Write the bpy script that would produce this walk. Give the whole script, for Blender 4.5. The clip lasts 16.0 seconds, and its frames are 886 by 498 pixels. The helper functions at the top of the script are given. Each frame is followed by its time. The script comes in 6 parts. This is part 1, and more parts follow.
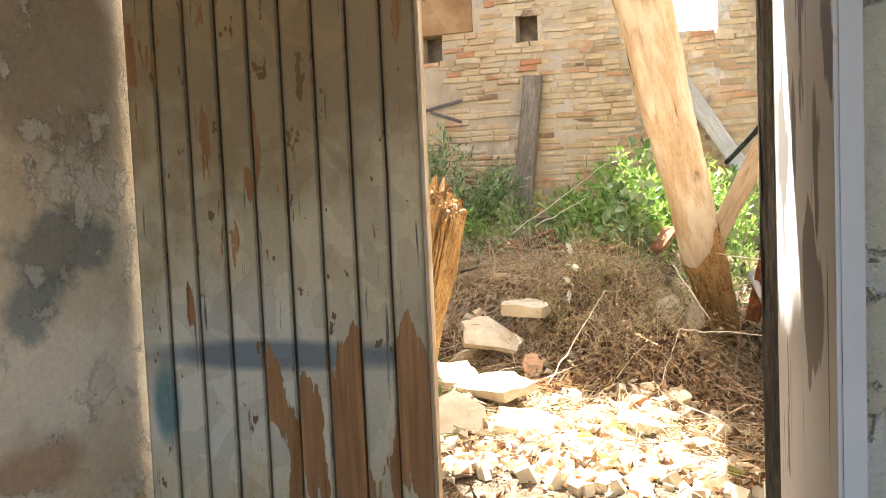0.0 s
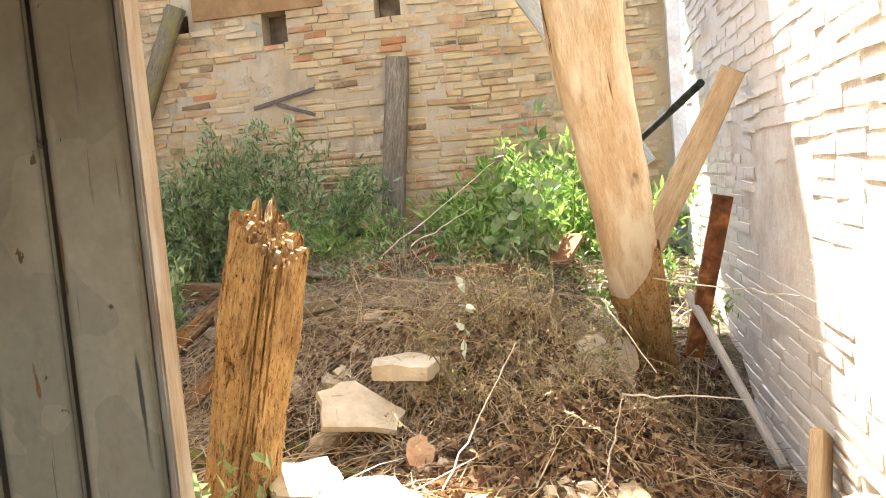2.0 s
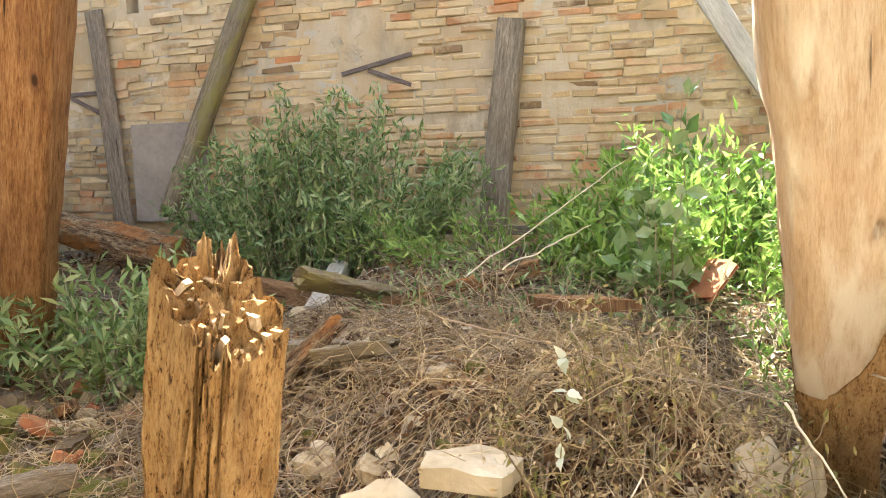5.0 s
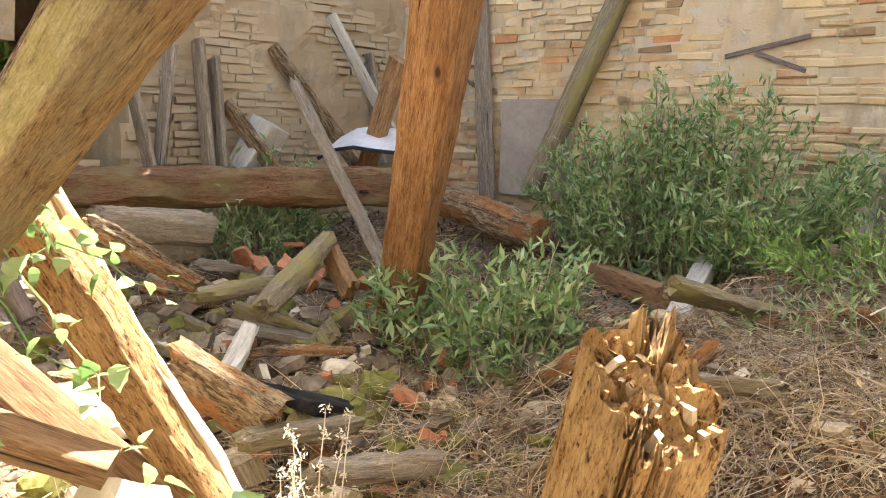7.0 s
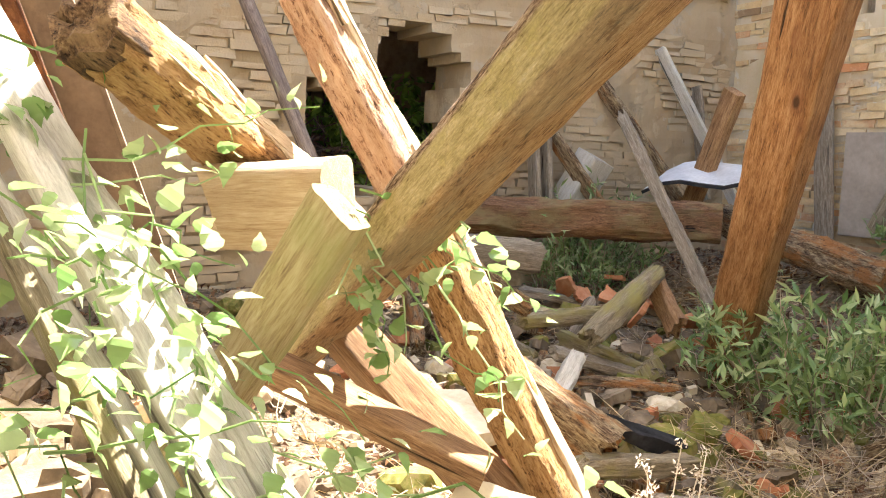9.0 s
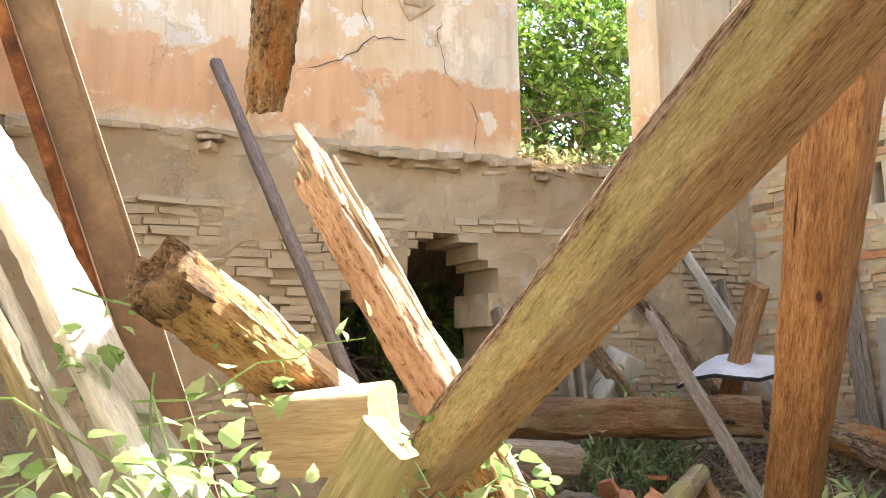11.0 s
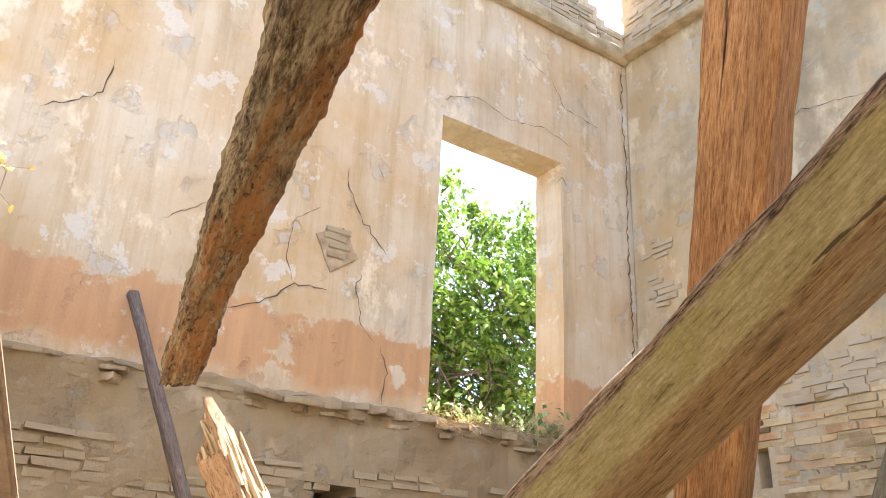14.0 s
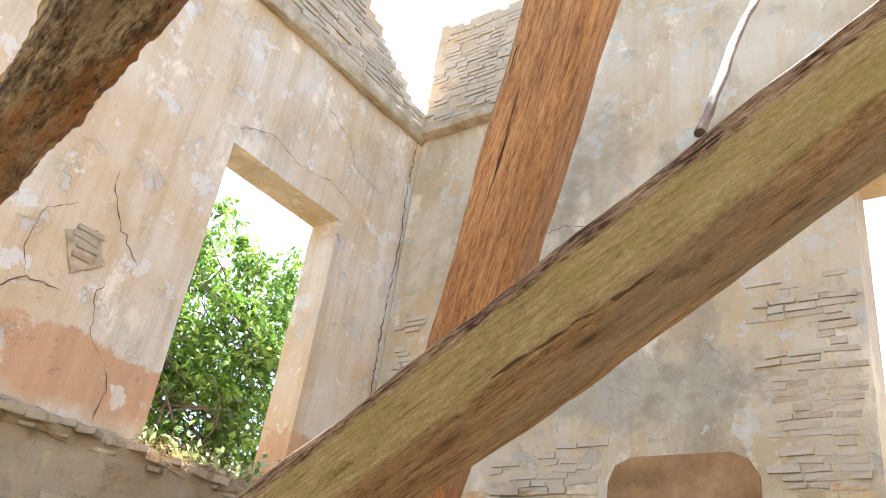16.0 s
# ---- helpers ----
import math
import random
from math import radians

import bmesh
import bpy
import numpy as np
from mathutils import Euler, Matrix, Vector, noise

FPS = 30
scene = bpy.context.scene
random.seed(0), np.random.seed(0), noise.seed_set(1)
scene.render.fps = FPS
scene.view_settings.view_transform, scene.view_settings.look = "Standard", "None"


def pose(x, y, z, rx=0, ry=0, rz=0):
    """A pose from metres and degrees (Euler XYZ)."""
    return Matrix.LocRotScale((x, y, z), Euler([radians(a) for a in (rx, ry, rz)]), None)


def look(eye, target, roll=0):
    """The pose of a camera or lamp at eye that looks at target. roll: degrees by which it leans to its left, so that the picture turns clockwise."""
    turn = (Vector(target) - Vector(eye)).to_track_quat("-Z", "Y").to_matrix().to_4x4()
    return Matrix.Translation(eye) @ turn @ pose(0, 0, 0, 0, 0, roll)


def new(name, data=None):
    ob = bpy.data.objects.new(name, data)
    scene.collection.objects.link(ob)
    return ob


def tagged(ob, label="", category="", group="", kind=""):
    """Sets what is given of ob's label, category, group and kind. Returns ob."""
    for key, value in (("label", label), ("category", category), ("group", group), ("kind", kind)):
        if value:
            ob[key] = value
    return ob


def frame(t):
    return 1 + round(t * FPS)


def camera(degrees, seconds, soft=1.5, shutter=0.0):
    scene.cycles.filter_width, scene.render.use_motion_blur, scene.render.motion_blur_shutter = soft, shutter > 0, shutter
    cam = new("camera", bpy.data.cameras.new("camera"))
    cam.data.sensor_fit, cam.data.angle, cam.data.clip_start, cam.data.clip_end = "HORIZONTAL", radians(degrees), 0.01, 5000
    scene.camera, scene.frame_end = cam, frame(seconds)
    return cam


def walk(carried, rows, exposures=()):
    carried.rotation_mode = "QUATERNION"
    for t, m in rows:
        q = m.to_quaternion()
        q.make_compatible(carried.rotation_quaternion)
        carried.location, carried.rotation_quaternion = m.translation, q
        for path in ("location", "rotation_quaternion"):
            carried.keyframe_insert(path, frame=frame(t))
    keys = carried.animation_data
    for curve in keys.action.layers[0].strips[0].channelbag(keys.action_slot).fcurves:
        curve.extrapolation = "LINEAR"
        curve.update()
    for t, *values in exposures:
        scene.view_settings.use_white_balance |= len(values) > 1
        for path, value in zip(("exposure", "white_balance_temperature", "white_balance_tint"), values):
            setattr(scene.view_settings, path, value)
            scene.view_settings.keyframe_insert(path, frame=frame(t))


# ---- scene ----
cam = camera(55.6, 16.0, soft=1.0)
METRES, EYE, TILT, LEAN, TURN = 3.7, 1.5, -3.5, 2.5, 18.0
ROWS = [
    (0.0, 0.0, 0.0, 0.0, -0.0, 0.0, 0.0),
    (0.5, 0.0272, 0.0825, 0.0098, -1.59, -0.14, 0.65),
    (1.0, 0.0433, 0.1802, 0.0323, -3.41, -0.59, -0.11),
    (1.5, 0.036, 0.3019, 0.0474, -6.64, -2.1, 3.84),
    (2.0, 0.0385, 0.3854, 0.0555, -8.63, -0.78, 3.11),
    (2.5, 0.0593, 0.4677, 0.0568, -10.22, -2.67, 3.68),
    (3.0, 0.0819, 0.5209, 0.0655, -9.22, -1.82, 2.21),
    (5.5, 0.0925, 0.7464, 0.1319, 3.48, -3.08, -2.11),
    (6.0, 0.0745, 0.7582, 0.1523, 9.31, -3.67, -3.97),
    (6.5, 0.0592, 0.7623, 0.1586, 16.48, -4.74, -3.49),
    (7.0, 0.0417, 0.7601, 0.1583, 22.03, -6.27, -5.0),
    (7.5, 0.0282, 0.7548, 0.1595, 26.69, -7.34, -5.21),
    (8.0, 0.0208, 0.7481, 0.1569, 31.37, -7.13, -4.65),
    (8.5, 0.0107, 0.7383, 0.1514, 38.59, -7.39, -5.03),
    (9.0, 0.0055, 0.7281, 0.1486, 42.34, -5.81, -5.86),
    (9.5, 0.0057, 0.7228, 0.1492, 44.57, -1.77, -4.56),
    (10.0, 0.0106, 0.7153, 0.1531, 45.64, 2.72, -3.62),
    (12.5, 0.0243, 0.6934, 0.171, 42.4, 15.42, -5.13),
    (13.0, 0.0277, 0.6849, 0.1764, 41.39, 19.97, -6.87),
    (13.5, 0.0333, 0.6814, 0.1797, 38.46, 22.34, -6.71),
    (14.0, 0.0404, 0.6789, 0.1835, 37.05, 24.37, -6.65),
    (14.5, 0.0455, 0.6771, 0.1853, 34.31, 25.66, -6.9),
    (15.0, 0.0538, 0.6727, 0.1878, 28.5, 28.0, -7.1),
    (15.5, 0.0534, 0.6707, 0.1868, 21.66, 29.61, -11.55),
    (16.0, 0.059, 0.6731, 0.186, 16.87, 31.09, -11.28),
]
walk(cam, [(t, pose(0, 0, EYE, TILT, LEAN, TURN) @ pose(METRES * x, METRES * y, METRES * z, 90 + pitch, roll, yaw)) for t, x, y, z, yaw, pitch, roll in ROWS],
     [(0, 3.15, 6500, 10), (3, 3.05, 6300, 8), (5.5, 3.15, 6400, 6), (7, 3.15, 6400, 8), (9, 3.15, 6350, 9), (12.5, 2.75, 6300, 10), (14, 2.65, 6300, 11), (16, 2.65, 5900, 10)])
# ---------------------------------------------------------------- light
SUN = Vector((-0.24, 0.49, 1.0)).normalized()
world = bpy.data.worlds.new("sky")
scene.world = world
world.use_nodes = True
wn = world.node_tree.nodes
sky = wn.new("ShaderNodeTexSky")
sky.sky_type = "NISHITA"
sky.sun_disc = False
sky.sun_elevation = math.asin(SUN.z)
sky.sun_rotation = math.atan2(SUN.x, SUN.y)
sky.dust_density = 2.0
world.node_tree.links.new(sky.outputs[0], wn["Background"].inputs[0])
wn["Background"].inputs[1].default_value = 0.11
sun_data = bpy.data.lights.new("sun", "SUN")
sun_data.energy, sun_data.angle, sun_data.color = 5.0, radians(0.6), (1.0, 0.93, 0.82)
sun = new("sun", sun_data)
sun.matrix_world = look(SUN * 30, (0, 0, 0))


# ---------------------------------------------------------------- materials
class Nodes:
    """A small builder of node materials."""

    def __init__(self, name, rough=0.85):
        self.mat = bpy.data.materials.new(name)
        self.mat.use_nodes = True
        self.tree = self.mat.node_tree
        self.bsdf = self.tree.nodes["Principled BSDF"]
        self.bsdf.inputs["Roughness"].default_value = rough
        self.bsdf.inputs["Specular IOR Level"].default_value = 0.3

    def add(self, kind, **values):
        node = self.tree.nodes.new(kind)
        for key, value in values.items():
            setattr(node, key, value)
        return node

    def link(self, a, b):
        self.tree.links.new(a, b)

    def coords(self, scale=(1, 1, 1)):
        tex = self.add("ShaderNodeTexCoord")
        m = self.add("ShaderNodeMapping")
        m.inputs["Scale"].default_value = scale
        shift = self.add("ShaderNodeVectorMath", operation="ADD")
        self.link(tex.outputs["Object"], shift.inputs[0])
        self.link(self.math("MULTIPLY", self.random(), 23.0), shift.inputs[1])
        self.link(shift.outputs[0], m.inputs["Vector"])
        return m.outputs["Vector"]

    def place_noise(self, scale, detail=8, rough=0.7):
        n = self.add("ShaderNodeTexNoise")
        n.inputs["Scale"].default_value, n.inputs["Detail"].default_value, n.inputs["Roughness"].default_value = scale, detail, rough
        self.link(self.add("ShaderNodeNewGeometry").outputs["Position"], n.inputs["Vector"])
        return n.outputs["Fac"]

    def noise(self, scale, stretch=(1, 1, 1), detail=6, rough=0.6, distort=0.0):
        n = self.add("ShaderNodeTexNoise")
        n.inputs["Scale"].default_value = scale
        n.inputs["Detail"].default_value = detail
        n.inputs["Roughness"].default_value = rough
        n.inputs["Distortion"].default_value = distort
        self.link(self.coords(stretch), n.inputs["Vector"])
        return n.outputs["Fac"]

    def ramp(self, fac, *stops):
        r = self.add("ShaderNodeValToRGB")
        el = r.color_ramp.elements
        while len(el) < len(stops):
            el.new(0.5)
        for e, (p, c) in zip(el, stops):
            e.position = p
            e.color = (*c, 1) if len(c) == 3 else c
        self.link(fac, r.inputs["Fac"])
        return r.outputs["Color"]

    def mask(self, fac, lo, hi):
        m = self.add("ShaderNodeMapRange")
        m.inputs["From Min"].default_value, m.inputs["From Max"].default_value = lo, hi
        self.link(fac, m.inputs["Value"])
        return m.outputs["Result"]

    def mix(self, fac, a, b, how="MIX"):
        m = self.add("ShaderNodeMix", data_type="RGBA", blend_type=how)
        if isinstance(fac, (int, float)):
            m.inputs["Factor"].default_value = fac
        else:
            self.link(fac, m.inputs["Factor"])
        for sock, v in ((m.inputs[6], a), (m.inputs[7], b)):
            if isinstance(v, tuple):
                sock.default_value = (*v, 1)
            else:
                self.link(v, sock)
        return m.outputs[2]

    def math(self, op, a, b=0.0):
        m = self.add("ShaderNodeMath", operation=op)
        for i, v in enumerate((a, b)):
            if isinstance(v, (int, float)):
                m.inputs[i].default_value = v
            else:
                self.link(v, m.inputs[i])
        return m.outputs[0]

    def xyz(self):
        tex = self.add("ShaderNodeTexCoord")
        s = self.add("ShaderNodeSeparateXYZ")
        self.link(tex.outputs["Object"], s.inputs[0])
        return s.outputs

    def random(self):
        return self.add("ShaderNodeObjectInfo").outputs["Random"]

    def island(self):
        return self.add("ShaderNodeNewGeometry").outputs["Random Per Island"]

    def vary(self, colour, fac, amount=0.25):
        h = self.add("ShaderNodeHueSaturation")
        self.link(colour, h.inputs["Color"])
        self.link(self.math("ADD", self.math("MULTIPLY", fac, amount * 2), 1 - amount), h.inputs["Value"])
        return h.outputs["Color"]

    def done(self, colour, height=None, strength=0.4, distance=0.02):
        if isinstance(colour, tuple):
            self.bsdf.inputs["Base Color"].default_value = (*colour, 1)
        else:
            self.link(colour, self.bsdf.inputs["Base Color"])
        if height is not None:
            b = self.add("ShaderNodeBump")
            b.inputs["Strength"].default_value = strength
            b.inputs["Distance"].default_value = distance
            self.link(height, b.inputs["Height"])
            self.link(b.outputs["Normal"], self.bsdf.inputs["Normal"])
        return self.mat


def wood(name, dark, mid, light, moss=None, pale=None, bump=0.5, coarse=1.0, knotty=None):
    """Old timber: grain along local z, stains, cracks, and patches of moss or bleached fibre."""
    n = Nodes(name, 0.8)
    grain = n.noise(52, (1, 1, 0.10), 10, 0.78, 0.5)
    broad = n.noise(5 * coarse, (1, 1, 0.25), 4, 0.6)
    hair = n.noise(210, (1, 1, 0.08), 6, 0.75)
    grain = n.math("ADD", n.math("MULTIPLY", grain, 0.55), n.math("MULTIPLY", hair, 0.45))
    col = n.ramp(grain, (0.38, dark), (0.49, mid), (0.60, light))
    col = n.mix(n.mask(broad, 0.35, 0.75), col, n.mix(0.55, col, dark))
    crack = n.noise(24, (1, 1, 0.05), 4, 0.55, 0.2)
    line = n.mask(crack, 0.34, 0.30)
    col = n.mix(line, col, tuple(0.25 * c for c in dark))
    if moss:
        col = n.mix(n.mask(n.noise(7, (1, 1, 0.5), 5), 0.48, 0.66), col, moss)
    if knotty:
        col = knots(n, col, (6, 6, 2.6), 0.12, knotty)
    if pale:
        col = n.mix(n.mask(n.noise(9, (1, 1, 0.2), 6), 0.5, 0.62), col, pale)
    height = n.math("SUBTRACT", n.math("ADD", grain, n.math("MULTIPLY", broad, 0.6)), line)
    return n.done(col, height, bump + 0.25, 0.015)


def knots(n, col, scale, reach, colour):
    """Dark knots of a few centimetres, here and there."""
    k = n.add("ShaderNodeTexVoronoi")
    k.inputs["Scale"].default_value = 1.0
    n.link(n.coords(scale), k.inputs["Vector"])
    some = n.mask(n.noise(2.6, detail=2), 0.47, 0.55)
    col = n.mix(n.math("MULTIPLY", some, n.math("MULTIPLY", n.mask(k.outputs["Distance"], reach * 1.9, reach), 0.55)), col, colour)
    return n.mix(n.math("MULTIPLY", some, n.mask(k.outputs["Distance"], reach, reach * 0.6)), col, tuple(0.3 * c for c in colour))


def two_toned(name):
    """A beam with a mossy yellow side, a brown under side and a cracked pinkish arris."""
    n = Nodes(name, 0.88)
    x, y, z = n.xyz()
    grain, fine = n.noise(60, (1, 1, 0.16), 10, 0.78, 0.15), n.noise(240, (1, 1, 0.6), 6, 0.75)
    broad, blot = n.noise(6, (1, 1, 0.4), 6), n.noise(16, (1, 1, 0.6), 7, 0.7)
    hair = n.noise(320, (1, 1, 0.10), 6, 0.75)
    grain = n.math("ADD", n.math("MULTIPLY", grain, 0.5), n.math("MULTIPLY", hair, 0.5))
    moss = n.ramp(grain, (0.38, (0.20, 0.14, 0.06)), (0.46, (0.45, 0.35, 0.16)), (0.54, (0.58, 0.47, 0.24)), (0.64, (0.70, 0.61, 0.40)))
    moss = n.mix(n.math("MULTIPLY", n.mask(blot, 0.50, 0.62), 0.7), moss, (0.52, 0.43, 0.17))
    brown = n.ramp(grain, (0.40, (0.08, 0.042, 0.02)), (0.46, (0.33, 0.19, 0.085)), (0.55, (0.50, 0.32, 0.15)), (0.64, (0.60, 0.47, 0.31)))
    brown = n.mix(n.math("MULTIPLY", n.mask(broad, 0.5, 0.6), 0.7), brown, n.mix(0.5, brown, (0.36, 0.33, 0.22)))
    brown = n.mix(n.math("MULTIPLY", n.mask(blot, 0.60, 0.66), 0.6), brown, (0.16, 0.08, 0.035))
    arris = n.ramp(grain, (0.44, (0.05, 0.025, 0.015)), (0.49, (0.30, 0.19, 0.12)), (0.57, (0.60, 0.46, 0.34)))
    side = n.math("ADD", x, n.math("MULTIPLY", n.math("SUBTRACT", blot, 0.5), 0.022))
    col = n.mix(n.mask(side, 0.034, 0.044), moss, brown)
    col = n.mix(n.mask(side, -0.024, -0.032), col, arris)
    col = knots(n, col, (9, 9, 4.5), 0.13, (0.22, 0.11, 0.045))
    crack = n.mask(n.noise(34, (1, 1, 0.09), 6, 0.6, 0.4), 0.335, 0.322)
    col = n.mix(n.math("MULTIPLY", crack, 0.85), col, (0.08, 0.045, 0.025))
    return n.done(n.vary(col, fine, 0.55), n.math("SUBTRACT", n.math("ADD", grain, n.math("MULTIPLY", fine, 0.5)), crack), 1.0, 0.02)


def rot_wood(name, dark, mid, light, core=None):
    """Worm-eaten timber with pits, soft rotten patches and pale torn fibres."""
    n = Nodes(name, 0.92)
    grain = n.noise(44, (1, 1, 0.16), 9, 0.75, 0.6)
    holes = n.noise(95, (1, 1, 0.45), 6, 0.78)
    broad, blot = n.noise(9, (1, 1, 0.35), 6), n.noise(20, (1, 1, 0.4), 7, 0.72)
    hair = n.noise(170, (1, 1, 0.2), 5, 0.75)
    grain = n.math("ADD", n.math("MULTIPLY", grain, 0.55), n.math("MULTIPLY", hair, 0.45))
    pit = n.mask(holes, 0.44, 0.36)
    pits = n.math("SUBTRACT", grain, n.math("MULTIPLY", pit, 0.13))
    col = n.ramp(pits, (0.30, tuple(0.3 * c for c in dark)), (0.40, dark), (0.48, mid), (0.60, light))
    col = n.mix(n.math("MULTIPLY", n.mask(blot, 0.52, 0.64), 0.6), col, light)
    col = n.mix(n.mask(broad, 0.48, 0.72), col, n.mix(0.6, col, dark))
    if core:
        col = n.mix(n.math("MULTIPLY", n.mask(n.noise(7, (1, 1, 0.25), 6, 0.7), 0.50, 0.60), 0.85), col, n.mix(pit, core, dark))
    return n.done(col, n.math("ADD", pits, n.math("MULTIPLY", blot, 0.7)), 0.9, 0.02)


def stone(name, a, b, c, scale=6.0, bump=0.5):
    n = Nodes(name, 0.92)
    f1, f2 = n.noise(scale), n.noise(scale * 9, detail=4)
    col = n.ramp(f1, (0.3, a), (0.52, b), (0.72, c))
    col = n.vary(col, f2, 0.22)
    col = n.vary(col, n.random(), 0.18)
    return n.done(col, n.math("ADD", f1, n.math("MULTIPLY", f2, 0.4)), bump, 0.02)


def leafy(name, a, b, c, gloss=0.5):
    n = Nodes(name, gloss)
    col = n.ramp(n.island(), (0.0, a), (0.5, b), (1.0, c))
    col = n.vary(col, n.noise(3.0), 0.25)
    n.done(col)
    n.bsdf.inputs["Specular IOR Level"].default_value = 0.5
    tr = n.add("ShaderNodeBsdfTranslucent")
    n.link(col, tr.inputs["Color"])
    mixer = n.add("ShaderNodeMixShader")
    mixer.inputs[0].default_value = 0.35
    out = n.tree.nodes["Material Output"]
    n.link(n.bsdf.outputs[0], mixer.inputs[1])
    n.link(tr.outputs[0], mixer.inputs[2])
    n.link(mixer.outputs[0], out.inputs[0])
    return n.mat


def brick_mat(name, tones, wash=None, wash_amount=0.5, per_island=False):
    n = Nodes(name, 0.92)
    pick = n.island() if per_island else n.random()
    col = n.ramp(pick, *[(i / (len(tones) - 1), t) for i, t in enumerate(tones)])
    f1, f2 = n.noise(7.0), n.noise(70, detail=3)
    col = n.vary(col, f2, 0.2)
    col = n.vary(col, f1, 0.42)
    if wash:
        col = n.mix(n.mask(n.place_noise(2.3), 0.62 - 0.35 * wash_amount, 0.74 - 0.35 * wash_amount), col, wash)
    return n.done(col, n.math("ADD", f1, f2), 0.5, 0.012)


M = {}
M["oak"] = wood("oak", (0.09, 0.045, 0.020), (0.27, 0.15, 0.07), (0.42, 0.27, 0.14))
M["oak_dark"] = wood("oak_dark", (0.04, 0.02, 0.010), (0.16, 0.078, 0.035), (0.30, 0.18, 0.09), moss=(0.17, 0.13, 0.06))
M["oak_red"] = wood("oak_red", (0.07, 0.03, 0.011), (0.31, 0.15, 0.058), (0.49, 0.29, 0.14), knotty=(0.17, 0.07, 0.03))
M["yellow"] = wood("yellow", (0.17, 0.11, 0.055), (0.36, 0.27, 0.14), (0.50, 0.41, 0.25), moss=(0.27, 0.25, 0.10))
M["two_toned"] = two_toned("two_toned")
M["pale"] = wood("pale", (0.30, 0.19, 0.10), (0.47, 0.35, 0.21), (0.60, 0.48, 0.33))
M["peeled"] = wood("peeled", (0.40, 0.27, 0.16), (0.56, 0.42, 0.28), (0.66, 0.53, 0.38), pale=(0.68, 0.60, 0.48), coarse=0.6, knotty=(0.30, 0.17, 0.08))
M["grey"] = wood("grey", (0.09, 0.07, 0.045), (0.23, 0.185, 0.13), (0.40, 0.34, 0.26))
M["greywhite"] = wood("greywhite", (0.30, 0.27, 0.22), (0.50, 0.47, 0.40), (0.66, 0.63, 0.56))
M["greymoss"] = wood("greymoss", (0.08, 0.06, 0.035), (0.20, 0.16, 0.10), (0.38, 0.32, 0.22), moss=(0.22, 0.19, 0.06))
M["darkpole"] = wood("darkpole", (0.07, 0.05, 0.04), (0.17, 0.13, 0.11), (0.28, 0.23, 0.19))
M["rot"] = rot_wood("rot", (0.10, 0.045, 0.016), (0.41, 0.235, 0.09), (0.57, 0.39, 0.19))
M["rot_brown"] = rot_wood("rot_brown", (0.10, 0.045, 0.016), (0.34, 0.185, 0.07), (0.52, 0.33, 0.15))
M["rot_dark"] = rot_wood("rot_dark", (0.030, 0.017, 0.010), (0.14, 0.085, 0.045), (0.44, 0.35, 0.21), (0.30, 0.125, 0.035))
M["charred"] = rot_wood("charred", (0.03, 0.016, 0.009), (0.13, 0.07, 0.032), (0.28, 0.18, 0.09))
M["rot_pink"] = rot_wood("rot_pink", (0.20, 0.10, 0.055), (0.46, 0.28, 0.17), (0.58, 0.40, 0.27))
M["splinter"] = wood("splinter", (0.42, 0.30, 0.18), (0.62, 0.49, 0.33), (0.74, 0.64, 0.48))
M["pink_tile"] = stone("pink_tile", (0.40, 0.24, 0.14), (0.50, 0.33, 0.21), (0.56, 0.42, 0.30), 5)
M["rust"] = stone("rust", (0.05, 0.020, 0.010), (0.16, 0.06, 0.022), (0.36, 0.15, 0.05), 14, 0.6)
M["brown_paint"] = stone("brown_paint", (0.13, 0.085, 0.055), (0.17, 0.115, 0.075), (0.24, 0.16, 0.10), 9, 0.2)
M["limestone"] = stone("limestone", (0.30, 0.22, 0.13), (0.44, 0.35, 0.22), (0.56, 0.47, 0.33))
# Dust brown kept dark so the rubble carries some shade in its colour.
M["dusty_dimmed"] = stone("dusty_dimmed", (0.07, 0.055, 0.035), (0.17, 0.125, 0.08), (0.32, 0.25, 0.17), 5)
M["slab"] = stone("slab", (0.36, 0.29, 0.19), (0.50, 0.43, 0.31), (0.62, 0.56, 0.43), 3)
M["mossy"] = stone("mossy", (0.07, 0.075, 0.015), (0.15, 0.14, 0.03), (0.24, 0.17, 0.085), 9)
M["tile"] = stone("tile", (0.28, 0.10, 0.045), (0.38, 0.16, 0.075), (0.46, 0.25, 0.14), 6)
M["brick_far"] = brick_mat("brick_far", [(0.38, 0.24, 0.12), (0.49, 0.34, 0.17), (0.55, 0.41, 0.22), (0.50, 0.36, 0.18), (0.60, 0.47, 0.28), (0.42, 0.21, 0.10), (0.55, 0.42, 0.23), (0.20, 0.12, 0.06), (0.51, 0.38, 0.20), (0.46, 0.20, 0.08), (0.60, 0.48, 0.29)], (0.56, 0.44, 0.26), 0.45)
M["brick_far_rest"] = brick_mat("brick_far_rest", [(0.38, 0.24, 0.12), (0.49, 0.34, 0.17), (0.55, 0.41, 0.22), (0.50, 0.36, 0.18), (0.60, 0.47, 0.28), (0.42, 0.21, 0.10), (0.55, 0.42, 0.23), (0.20, 0.12, 0.06), (0.51, 0.38, 0.20), (0.46, 0.20, 0.08), (0.60, 0.48, 0.29)], (0.56, 0.44, 0.26), 0.45, True)
M["brick_left"] = brick_mat("brick_left", [(0.28, 0.19, 0.11), (0.38, 0.28, 0.17), (0.43, 0.33, 0.20), (0.33, 0.21, 0.115)], (0.40, 0.32, 0.21), 0.75, True)
